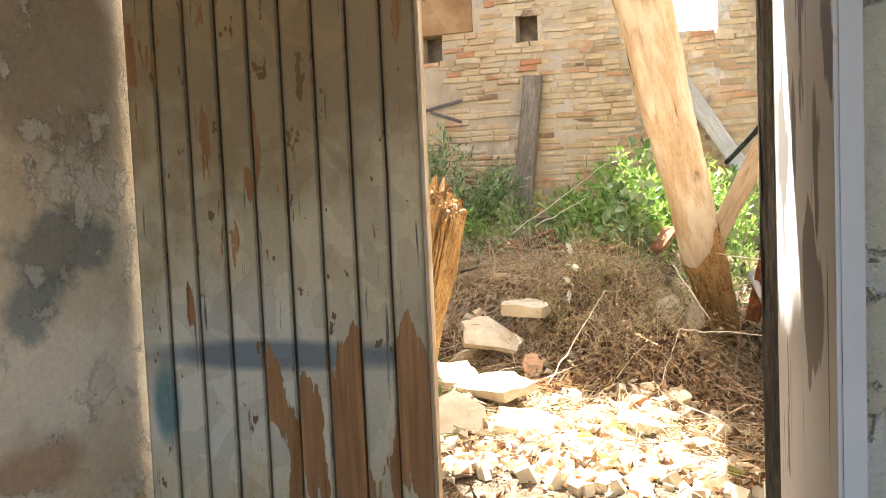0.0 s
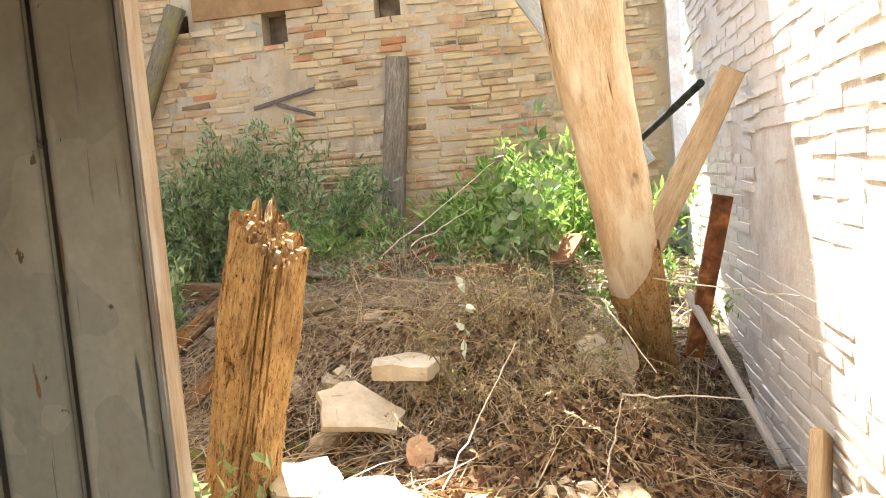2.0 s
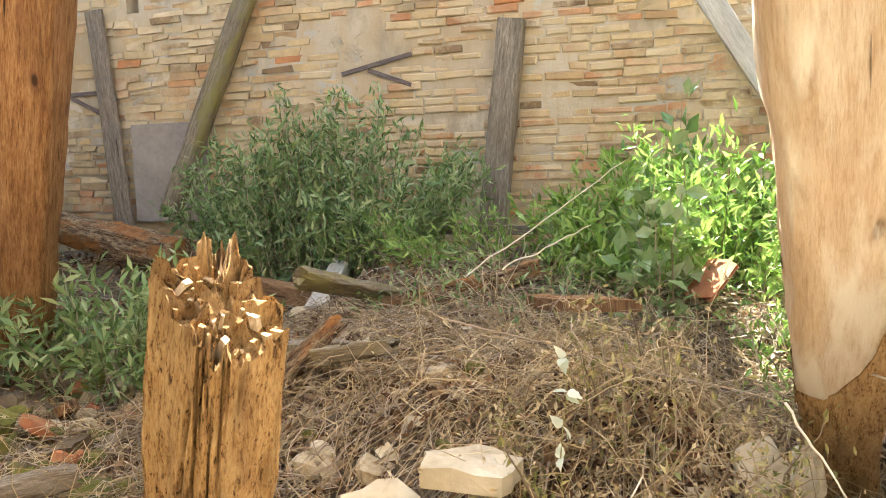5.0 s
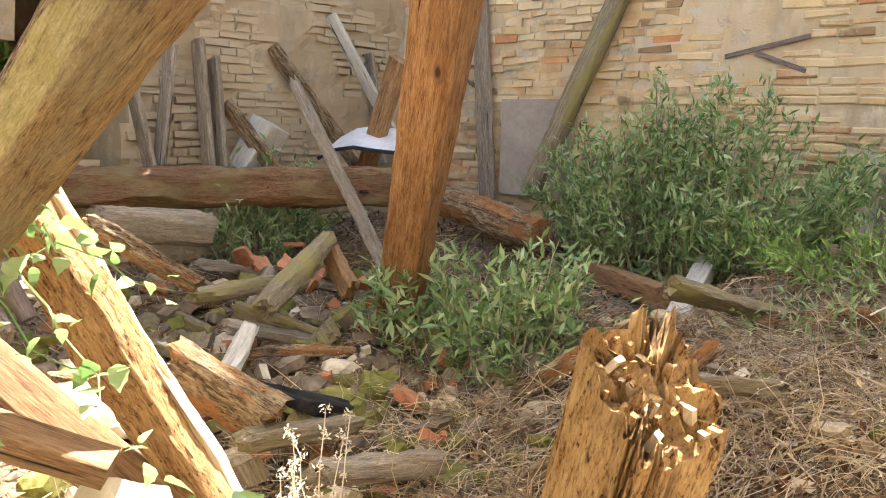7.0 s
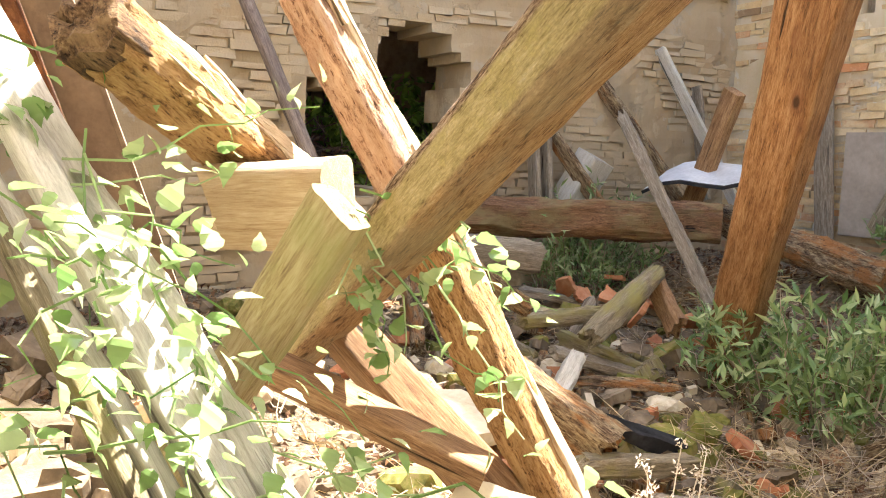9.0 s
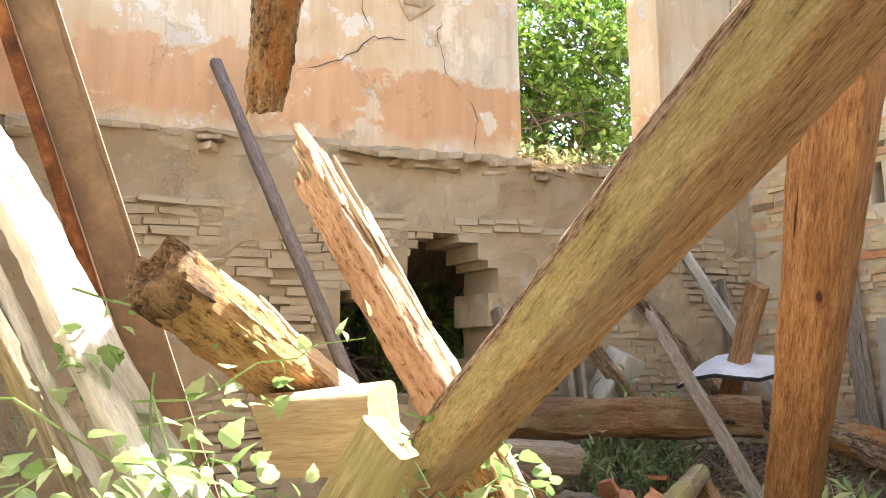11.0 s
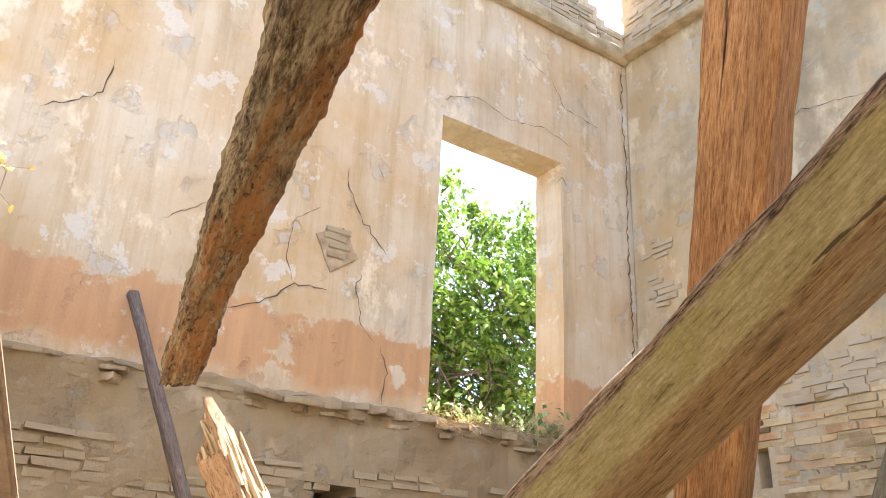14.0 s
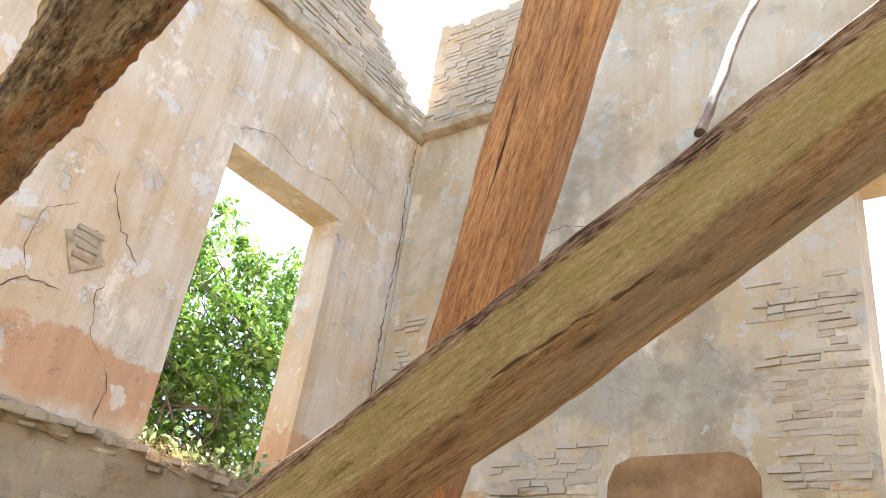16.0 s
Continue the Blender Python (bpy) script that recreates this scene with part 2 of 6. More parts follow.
M["brick_old"] = brick_mat("brick_old", [(0.34, 0.25, 0.16), (0.44, 0.34, 0.22), (0.48, 0.39, 0.27), (0.38, 0.28, 0.18)], (0.46, 0.38, 0.27), 0.7, True)
M["brick_white"] = brick_mat("brick_white", [(0.55, 0.46, 0.38), (0.68, 0.62, 0.54), (0.62, 0.54, 0.45), (0.42, 0.22, 0.13)], (0.72, 0.68, 0.62), 0.85)
M["brick_white_rest"] = brick_mat("brick_white_rest", [(0.55, 0.46, 0.38), (0.68, 0.62, 0.54), (0.62, 0.54, 0.45), (0.42, 0.22, 0.13)], (0.72, 0.68, 0.62), 0.85, True)
M["leaf_olive"] = leafy("leaf_olive", (0.10, 0.17, 0.05), (0.22, 0.32, 0.11), (0.46, 0.53, 0.28), 0.38)
M["leaf_wilt"] = leafy("leaf_wilt", (0.16, 0.17, 0.05), (0.32, 0.29, 0.10), (0.48, 0.40, 0.19), 0.6)
M["leaf_pale"] = leafy("leaf_pale", (0.50, 0.55, 0.42), (0.62, 0.66, 0.54), (0.74, 0.76, 0.68), 0.5)
M["leaf_dead"] = leafy("leaf_dead", (0.42, 0.18, 0.04), (0.58, 0.32, 0.08), (0.66, 0.48, 0.18), 0.6)
M["leaf_green"] = leafy("leaf_green", (0.12, 0.22, 0.04), (0.22, 0.36, 0.07), (0.38, 0.50, 0.14), 0.4)
M["leaf_vine"] = leafy("leaf_vine", (0.12, 0.22, 0.06), (0.24, 0.34, 0.13), (0.42, 0.50, 0.28), 0.16)
M["leaf_window"] = leafy("leaf_window", (0.07, 0.15, 0.02), (0.16, 0.28, 0.04), (0.34, 0.48, 0.11))
M["straw"] = leafy("straw", (0.26, 0.18, 0.09), (0.50, 0.38, 0.21), (0.70, 0.58, 0.38), 0.8)
M["litter"] = leafy("litter", (0.07, 0.035, 0.02), (0.22, 0.115, 0.055), (0.46, 0.31, 0.18), 0.8)
M["twig"] = leafy("twig", (0.16, 0.11, 0.07), (0.38, 0.29, 0.20), (0.62, 0.53, 0.42), 0.8)
M["white_twig"] = stone("white_twig", (0.55, 0.48, 0.38), (0.66, 0.60, 0.50), (0.74, 0.68, 0.58), 12, 0.2)
M["metal"] = stone("metal", (0.45, 0.45, 0.45), (0.56, 0.56, 0.56), (0.64, 0.64, 0.64), 5, 0.1)
M["crack"] = stone("crack", (0.06, 0.04, 0.022), (0.12, 0.08, 0.045), (0.22, 0.15, 0.09), 9, 0.3)
M["niche"] = stone("niche", (0.22, 0.12, 0.05), (0.32, 0.18, 0.075), (0.42, 0.27, 0.13), 3, 0.3)
M["black"] = stone("black", (0.012, 0.012, 0.014), (0.022, 0.022, 0.025), (0.05, 0.05, 0.055), 10, 0.3)
M["greypanel"] = stone("greypanel", (0.20, 0.17, 0.14), (0.26, 0.22, 0.18), (0.33, 0.28, 0.23), 3, 0.15)


def ground_mat():
    n = Nodes("earth", 0.97)
    a, b = n.noise(1.6, detail=8), n.noise(28, detail=6, rough=0.7)
    col = n.ramp(b, (0.32, (0.04, 0.028, 0.018)), (0.47, (0.15, 0.11, 0.07)), (0.60, (0.29, 0.22, 0.15)), (0.75, (0.48, 0.40, 0.30)))
    col = n.mix(n.mask(a, 0.52, 0.62), col, n.mix(0.6, col, (0.30, 0.23, 0.15)))
    col = n.mix(n.mask(n.noise(2.7, detail=6), 0.58, 0.66), col, n.mix(0.5, col, (0.09, 0.10, 0.02)))
    return n.done(col, n.math("ADD", a, b), 1.0, 0.05)


def blot(n, cx, cz, rx, rz, ragged=0.5, axis=0):
    """A soft-edged uneven patch of its own place and size on an upright face; axis 0 runs along x, 1 along y."""
    s_ = n.add("ShaderNodeSeparateXYZ")
    n.link(n.add("ShaderNodeNewGeometry").outputs["Position"], s_.inputs[0])
    a = n.math("DIVIDE", n.math("SUBTRACT", s_.outputs[axis], cx), rx)
    b = n.math("DIVIDE", n.math("SUBTRACT", s_.outputs[2], cz), rz)
    r = n.math("ADD", n.math("MULTIPLY", a, a), n.math("MULTIPLY", b, b))
    r = n.math("ADD", r, n.math("MULTIPLY", n.math("SUBTRACT", n.place_noise(5.0, 5, 0.6), 0.5), 4 * ragged))
    return n.mask(r, 1.1, 0.35)


def plaster_mat(name, dado, base, warm, grey, streak=0.5, stain=0.25, moulds=()):
    """Old plaster: rain streaks, lost skins, cracks; a painted dado band between two heights."""
    n = Nodes(name, 0.93)
    x, y, z = n.xyz()
    big, mid, fine = n.noise(0.9, detail=8, rough=0.62), n.noise(3.2, detail=8, rough=0.65), n.noise(45, detail=4)
    run = n.noise(6.0, (1, 1, 0.08), 8, 0.66)
    col = n.mix(n.mask(big, 0.38, 0.62), base, warm)
    col = n.mix(n.math("MULTIPLY", n.mask(run, 0.47, 0.66), streak), col, (0.46, 0.31, 0.15))
    col = n.mix(n.math("MULTIPLY", n.mask(n.noise(17.0, (1, 1, 0.06), 6, 0.65), 0.52, 0.66), streak * 0.35), col, (0.40, 0.26, 0.12))
    col = n.mix(n.math("MULTIPLY", n.mask(mid, 0.61, 0.66), 0.7), col, grey)
    col = n.mix(n.math("MULTIPLY", n.mask(n.noise(1.5, (1, 1, 0.6), 8, 0.7), 0.56, 0.62), 0.8), col, tuple(min(1, c * 1.25) for c in base))
    col = n.mix(n.math("MULTIPLY", n.mask(n.noise(1.15, (1, 1, 0.5), 9, 0.72), 0.53, 0.66), stain), col, (0.26, 0.21, 0.14))
    col = n.mix(n.math("MULTIPLY", n.mask(n.noise(2.6, detail=9, rough=0.72), 0.585, 0.60), 0.75), col, tuple(min(0.8, c * 1.3) for c in grey))
    for cx, cz, rx, rz, much in moulds:
        col = n.mix(n.math("MULTIPLY", blot(n, cx, cz, rx, rz, 0.8), much), col, n.mix(n.mask(mid, 0.42, 0.58), (0.20, 0.18, 0.125), (0.36, 0.32, 0.23)))
    if dado:
        lo, hi, paint = dado
        edge = n.math("ADD", z, n.math("MULTIPLY", n.math("SUBTRACT", mid, 0.5), 0.55))
        band = n.math("MULTIPLY", n.mask(edge, hi + 0.02, hi - 0.02), n.mask(z, lo - 0.01, lo + 0.01))
        skin = n.math("MULTIPLY", n.mask(n.noise(2.1, detail=8, rough=0.72), 0.585, 0.56), n.mask(n.math("ADD", z, n.math("MULTIPLY", big, 0.7)), 3.85, 4.0))
        col = n.mix(n.math("MULTIPLY", band, skin), col, n.mix(n.mask(run, 0.4, 0.7), paint, tuple(1.25 * c for c in paint)))
    v = n.add("ShaderNodeTexVoronoi", feature="DISTANCE_TO_EDGE")
    v.inputs["Scale"].default_value = 0.85
    warp = n.add("ShaderNodeTexNoise")
    warp.inputs["Scale"].default_value = 2.5
    warp.inputs["Detail"].default_value = 2.5
    c0 = n.coords()
    n.link(c0, warp.inputs["Vector"])
    va = n.add("ShaderNodeVectorMath", operation="MULTIPLY_ADD")
    n.link(warp.outputs["Color"], va.inputs[0])
    va.inputs[1].default_value = (0.42, 0.42, 0.42)
    n.link(c0, va.inputs[2])
    n.link(va.outputs[0], v.inputs["Vector"])
    crack = n.math("MULTIPLY", n.mask(v.outputs["Distance"], 0.007, 0.002), n.mask(n.noise(0.7, detail=2), 0.66, 0.70))
    col = n.mix(crack, col, (0.16, 0.10, 0.05))
    height = n.math("SUBTRACT", n.math("ADD", n.math("MULTIPLY", n.mask(mid, 0.58, 0.64), -0.6), n.math("MULTIPLY", fine, 0.3)), n.math("MULTIPLY", crack, 2.0))
    return n.done(col, height, 0.6, 0.03)


M["earth"] = ground_mat()
M["plaster_left"] = plaster_mat("plaster_left", (3.3, 4.12, (0.50, 0.295, 0.155)), (0.66, 0.56, 0.42), (0.58, 0.41, 0.23), (0.52, 0.48, 0.42))
M["plaster_far"] = plaster_mat("plaster_far", None, (0.54, 0.46, 0.33), (0.44, 0.34, 0.20), (0.36, 0.34, 0.28), 0.5, 0.75, ((-3.4, 4.65, 1.1, 0.40, 0.7), (-2.6, 6.9, 0.9, 0.5, 0.6), (-4.2, 7.2, 0.7, 0.9, 0.45), (-5.6, 6.6, 0.6, 0.8, 0.4)))
M["plaster_low"] = plaster_mat("plaster_low", None, (0.38, 0.305, 0.20), (0.30, 0.22, 0.13), (0.27, 0.23, 0.17), 0.2, 1.0)


def smeared_plaster():
    """Grey-cream plaster with soft dark spray smears and lost skin towards the bottom; light falloff is painted in too.
    """
    n = Nodes("plaster_door", 0.9)
    a, m, fine = n.noise(1.6, detail=8), n.noise(4.0, detail=9, rough=0.68), n.noise(50, detail=4)
    col = n.ramp(a, (0.32, (0.50, 0.46, 0.38)), (0.5, (0.62, 0.57, 0.46)), (0.68, (0.54, 0.43, 0.29)))
    col = n.mix(n.mask(n.noise(1.3, (1, 1, 0.7), 4), 0.56, 0.72), col, (0.16, 0.17, 0.17))
    # Brown stain above and pale patch below also paint in the light's falloff.
    col = n.mix(n.math("MULTIPLY", blot(n, 2.05, 1.98, 0.40, 0.38, 0.5, 1), 0.7), col, (0.24, 0.18, 0.11))
    col = n.mix(n.math("MULTIPLY", blot(n, 1.98, 1.02, 0.34, 0.24, 0.8, 1), 0.95), col, (0.74, 0.70, 0.62))
    col = n.mix(n.math("MULTIPLY", blot(n, 2.02, 1.40, 0.24, 0.13, 1.1, 1), 0.7), col, (0.12, 0.15, 0.17))
    col = n.mix(n.math("MULTIPLY", blot(n, 1.89, 1.25, 0.14, 0.10, 1.1, 1), 0.7), col, (0.10, 0.16, 0.19))
    col = n.mix(n.math("MULTIPLY", blot(n, 1.87, 0.78, 0.22, 0.10, 0.5, 1), 0.8), col, (0.40, 0.28, 0.19))
    skin = n.mask(m, 0.55, 0.57)
    col = n.mix(n.math("MULTIPLY", skin, 0.55), col, (0.62, 0.60, 0.56))
    col = n.mix(n.mask(n.noise(9, detail=8, rough=0.75), 0.64, 0.67), col, (0.20, 0.15, 0.10))
    return n.done(n.vary(col, fine, 0.2), n.math("ADD", n.math("ADD", m, n.math("MULTIPLY", skin, 0.5)), n.math("MULTIPLY", fine, 0.5)), 0.9, 0.025)


M["plaster_door"] = smeared_plaster()
M["mortar"] = stone("mortar", (0.25, 0.17, 0.10), (0.40, 0.30, 0.19), (0.52, 0.42, 0.29), 8, 0.5)
M["white_plaster"] = stone("white_plaster", (0.52, 0.45, 0.37), (0.66, 0.61, 0.54), (0.74, 0.71, 0.66), 4, 0.5)


def door_paint():
    """Cream board paint, dirty and scratched, flaked off to reddish wood on the closing side, with blue sprayed smears."""
    n = Nodes("door_paint", 0.6)
    x, y, z = n.xyz()
    flake = n.noise(5.0, (2.4, 1, 0.5), 5, 0.5)
    worn = blot(n, -1.02, 0.82, 0.40, 0.36, 0.25)
    level = n.math("ADD", n.math("ADD", flake, n.math("SUBTRACT", n.math("MULTIPLY", worn, 0.22), 0.035)), n.math("MULTIPLY", n.math("SUBTRACT", n.random(), 0.55), 0.14))
    dirt = n.noise(2.2, (1.5, 1, 0.6), 8, 0.68)
    paint = n.ramp(dirt, (0.30, (0.36, 0.29, 0.18)), (0.45, (0.58, 0.49, 0.33)), (0.58, (0.66, 0.55, 0.37)), (0.72, (0.50, 0.35, 0.17)))
    paint = n.mix(n.math("MULTIPLY", blot(n, -1.40, 2.05, 0.85, 0.62), 0.8), paint, (0.32, 0.22, 0.105))
    paint = n.mix(n.math("MULTIPLY", blot(n, -1.45, 0.95, 0.5, 0.36), 0.6), paint, (0.70, 0.67, 0.60))
    paint = n.mix(n.math("MULTIPLY", blot(n, -1.30, 1.03, 0.55, 0.055, 0.2), 0.8), paint, (0.10, 0.15, 0.20))
    paint = n.mix(n.math("MULTIPLY", blot(n, -1.72, 0.88, 0.055, 0.16, 0.2), 0.85), paint, (0.08, 0.22, 0.24))
    paint = n.mix(n.math("MULTIPLY", blot(n, -0.86, 0.80, 0.08, 0.10, 0.3), 0.85), paint, (0.06, 0.10, 0.15))
    paint = n.mix(n.mask(n.noise(13, (1.4, 1, 0.7), 6), 0.645, 0.66), paint, (0.20, 0.11, 0.05))
    paint = n.mix(n.mask(n.noise(60, (1, 1, 0.05), 4), 0.36, 0.30), paint, (0.16, 0.13, 0.10))
    paint = n.mix(n.mask(n.noise(3.2, (1, 1, 1), 2, 0.5, 1.5), 0.497, 0.5), paint, n.mix(0.18, paint, (0.16, 0.12, 0.09)))
    paint = n.mix(n.mask(n.math("MINIMUM", n.math("ADD", x, 0.054), n.math("SUBTRACT", 0.054, x)), 0.014, 0.0), paint, n.mix(0.75, paint, (0.08, 0.06, 0.04)))
    bare = n.ramp(n.noise(40, (1, 1, 0.05), 6), (0.3, (0.23, 0.105, 0.04)), (0.7, (0.48, 0.25, 0.11)))
    cut = n.mask(level, 0.600, 0.608)
    col = n.mix(cut, paint, bare)
    return n.done(n.vary(col, n.noise(80, detail=3), 0.15), n.math("ADD", n.math("MULTIPLY", cut, -1.0), n.math("MULTIPLY", dirt, 0.3)), 0.5, 0.01)


def jamb_paint():
    n = Nodes("jamb_paint", 0.65)
    x, y, z = n.xyz()
    flake = n.noise(4.2, (1, 1, 0.40), 5, 0.5)
    paint = n.ramp(n.noise(2.5, (1, 1, 0.4), 6), (0.3, (0.60, 0.58, 0.56)), (0.6, (0.70, 0.67, 0.65)), (0.75, (0.60, 0.52, 0.44)))
    paint = n.mix(n.mask(n.noise(26, (1, 1, 0.04), 3), 0.36, 0.32), paint, (0.10, 0.08, 0.07))
    a, b = n.math("DIVIDE", n.math("ADD", y, 0.29), 0.16), n.math("DIVIDE", n.math("ADD", z, 0.05), 0.15)
    spot = n.math("ADD", n.math("ADD", n.math("MULTIPLY", a, a), n.math("MULTIPLY", b, b)), n.math("MULTIPLY", n.math("SUBTRACT", flake, 0.5), 5.0))
    col = n.mix(n.math("MAXIMUM", n.mask(flake, 0.62, 0.635), n.mask(spot, 0.95, 0.85)), paint, (0.20, 0.185, 0.175))
    return n.done(col, flake, 0.4, 0.01)


M["door_paint"] = door_paint()
M["jamb_paint"] = jamb_paint()


# ---------------------------------------------------------------- mesh helpers
def mesh_of(name, verts, faces, material, smooth=False):
    me = bpy.data.meshes.new(name)
    me.from_pydata([tuple(v) for v in verts], [], faces)
    me.materials.append(M[material])
    if smooth:
        me.polygons.foreach_set("use_smooth", [True] * len(faces))
        me.set_sharp_from_angle(angle=radians(38))
    me.update()
    return me


def thing(name, label, category, loc=(0, 0, 0), group="", kind=""):
    ob = new(name)
    ob.location = loc
    return tagged(ob, label, category, group, kind)


def piece(name, me, parent, label=""):
    ob = new(name, me)
    ob.parent = parent
    if label:
        ob["label"] = label
    return ob


def axis_pose(a, b, roll=0.0):
    """Local z runs from a to b, local y lies as near the world's y as it can; roll turns about z."""
    a, b = Vector(a), Vector(b)
    z = (b - a).normalized()
    y = Vector((0, 1, 0)) if abs(z.y) < 0.9 else Vector((0, 0, 1))
    x = y.cross(z).normalized()
    y = z.cross(x)
    turn = Matrix((x, y, z)).transposed().to_4x4()
    return Matrix.Translation(a) @ turn @ Matrix.Rotation(radians(roll), 4, "Z")


def ring(w, h, n, power):
    pts = []
    for i in range(n):
        t = 2 * math.pi * (i + 0.5) / n
        c, s = math.cos(t), math.sin(t)
        pts.append((math.copysign(abs(c) ** (2 / power), c) * w / 2, math.copysign(abs(s) ** (2 / power), s) * h / 2))
    return pts


def torn(off, x, y, depth):
    """Height of a broken end: chunks, then fibres."""
    return depth * (0.9 * noise.noise(off + Vector((x * 22, y * 22, 2.0))) + 0.6 * noise.noise(off + Vector((x * 60, y * 60, 7.0))) + 0.15 * noise.noise(off + Vector((x * 150, y * 150, 5.0))))


def rag(a, b=0.0):
    return noise.noise(Vector((a * 1.9, b * 1.9, 4.0))) + 0.5 * noise.noise(Vector((a * 6.1, b * 6.1, 9.0)))


def bar_mesh(name, length, w, h, material, seed=0, n=16, power=8.0, wobble=0.006, taper=1.0, bend=0.0, break_end=0.0, break_start=0.0, step=0.08, slope=0.0, groove=0.0, bark=0.0):
    """A timber along z: squared (high power) or round (2), uneven, tapered, bent, with broken ends."""
    rs = max(2, int(length / step))
    off = Vector((seed * 3.7, seed * 1.9, seed * 5.3))
    base = ring(w, h, n, power)
    verts, faces = [], []
    for k in range(rs + 1):
        u = k / rs
        s = 1 + (taper - 1) * u
        bx = bend * math.sin(math.pi * u)
        for i, (x, y) in enumerate(base):
            cut = 1 - groove * max(0.0, 1 - abs(i - 0.62 * n + 1.5 * rag(u * 5.0, seed)) / (0.045 * n))
            p = Vector((x * s * cut, y * s * cut, u * length))
            d = noise.noise_vector(off + Vector((x * 9, y * 9, u * length * 2.2))) * wobble + noise.noise_vector(off + Vector((x * 40, y * 40, u * length * 7))) * wobble * 0.5
            if bark:
                d = d + Vector((x, y, 0)).normalized() * bark * (noise.noise(off + Vector((x * 75, y * 75, u * length * 32))) + 0.7 * noise.noise(off + Vector((x * 170, y * 170, u * length * 80))))
            z = p.z
            if break_end and u > 0.999:
                z += torn(off, x, y, break_end) - slope * x
            if break_start and k == 0:
                z -= torn(off, x, y, break_start)
            verts.append((p.x + d.x + bx, p.y + d.y, z))
    for k in range(rs):
        for i in range(n):
            j = (i + 1) % n
            faces.append((k * n + i, k * n + j, (k + 1) * n + j, (k + 1) * n + i))
    for k, flip in ((0, True), (rs, False)):
        deep = break_end if k else break_start
        last = k * n
        for shrink in ((0.8, 0.55, 0.28) if deep else ()):
            row = len(verts)
            for i in range(n):
                x, y, z = verts[k * n + i]
                bx_, by_ = base[i]
                lift = torn(off, bx_ * shrink, by_ * shrink, deep)
                verts.append((x * shrink, y * shrink, (length + lift - slope * bx_ * shrink) if k else -lift))
            for i in range(n):
                j = (i + 1) % n
                q = (last + i, last + j, row + j, row + i)
                faces.append(q[::-1] if flip else q)
            last = row
        c = len(verts)
        verts.append((bend * math.sin(math.pi * k / rs), 0, (length if k else 0) + (torn(off, 0, 0, deep) * (1 if k else -1) if deep else 0)))
        for i in range(n):
            j = (i + 1) % n
            faces.append((last + j, last + i, c) if flip else (last + i, last + j, c))
    me = mesh_of(name, verts, faces, material, smooth=True)
    return me


def facing(a, b, out):
    """Local z runs from a to b, and local y points as near to the direction out as it can."""
    z = (Vector(b) - Vector(a)).normalized()
    y = Vector(out) - z * Vector(out).dot(z)
    y.normalize()
    return Matrix.Translation(Vector(a)) @ Matrix((y.cross(z), y, z)).transposed().to_4x4()


def timber(name, label, a, b, w, h, material, roll=0.0, category="beam", group="", grow=0.0, out=None, **shape):
    a, b = Vector(a), Vector(b)
    d = (b - a).normalized()
    b = b + d * grow
    ob = new(name, bar_mesh(name, (b - a).length, w, h, material, **shape))
    ob.matrix_world = facing(a, b, out) if out else axis_pose(a, b, roll)
    return tagged(ob, label, category, group)


def box_mesh(name, w, d, h, material, seed=0, rough=0.008, bevel=0.012):
    bm = bmesh.new()
    bmesh.ops.create_cube(bm, size=1)
    bmesh.ops.scale(bm, vec=(w, d, h), verts=bm.verts)
    bmesh.ops.bevel(bm, geom=bm.edges[:], offset=min(bevel, 0.3 * min(w, d, h)), segments=2, affect="EDGES")
    bmesh.ops.subdivide_edges(bm, edges=[e for e in bm.edges if e.calc_length() > 0.05], cuts=2, use_grid_fill=True)
    for v in bm.verts:
        v.co += noise.noise_vector(v.co * 9 + Vector((seed * 5.1, seed * 2.3, seed))) * rough
    me = bpy.data.meshes.new(name)
    bm.to_mesh(me)
    bm.free()
    me.materials.append(M[material])
    return me


def rock_mesh(name, size, material, seed):
    bm = bmesh.new()
    bmesh.ops.create_icosphere(bm, subdivisions=2, radius=0.5)
    off = Vector((seed * 7.3, seed * 3.1, 0))
    for v in bm.verts:
        c = v.co.copy()
        m = max(abs(c.x), abs(c.y), abs(c.z))
        c *= 0.45 / m * 0.6 + 0.45
        c += noise.noise_vector(c * 3 + off) * 0.16
        v.co = Vector((c.x * size[0], c.y * size[1], c.z * size[2]))
    me = bpy.data.meshes.new(name)
    bm.to_mesh(me)
    bm.free()
    me.materials.append(M[material])
    return me


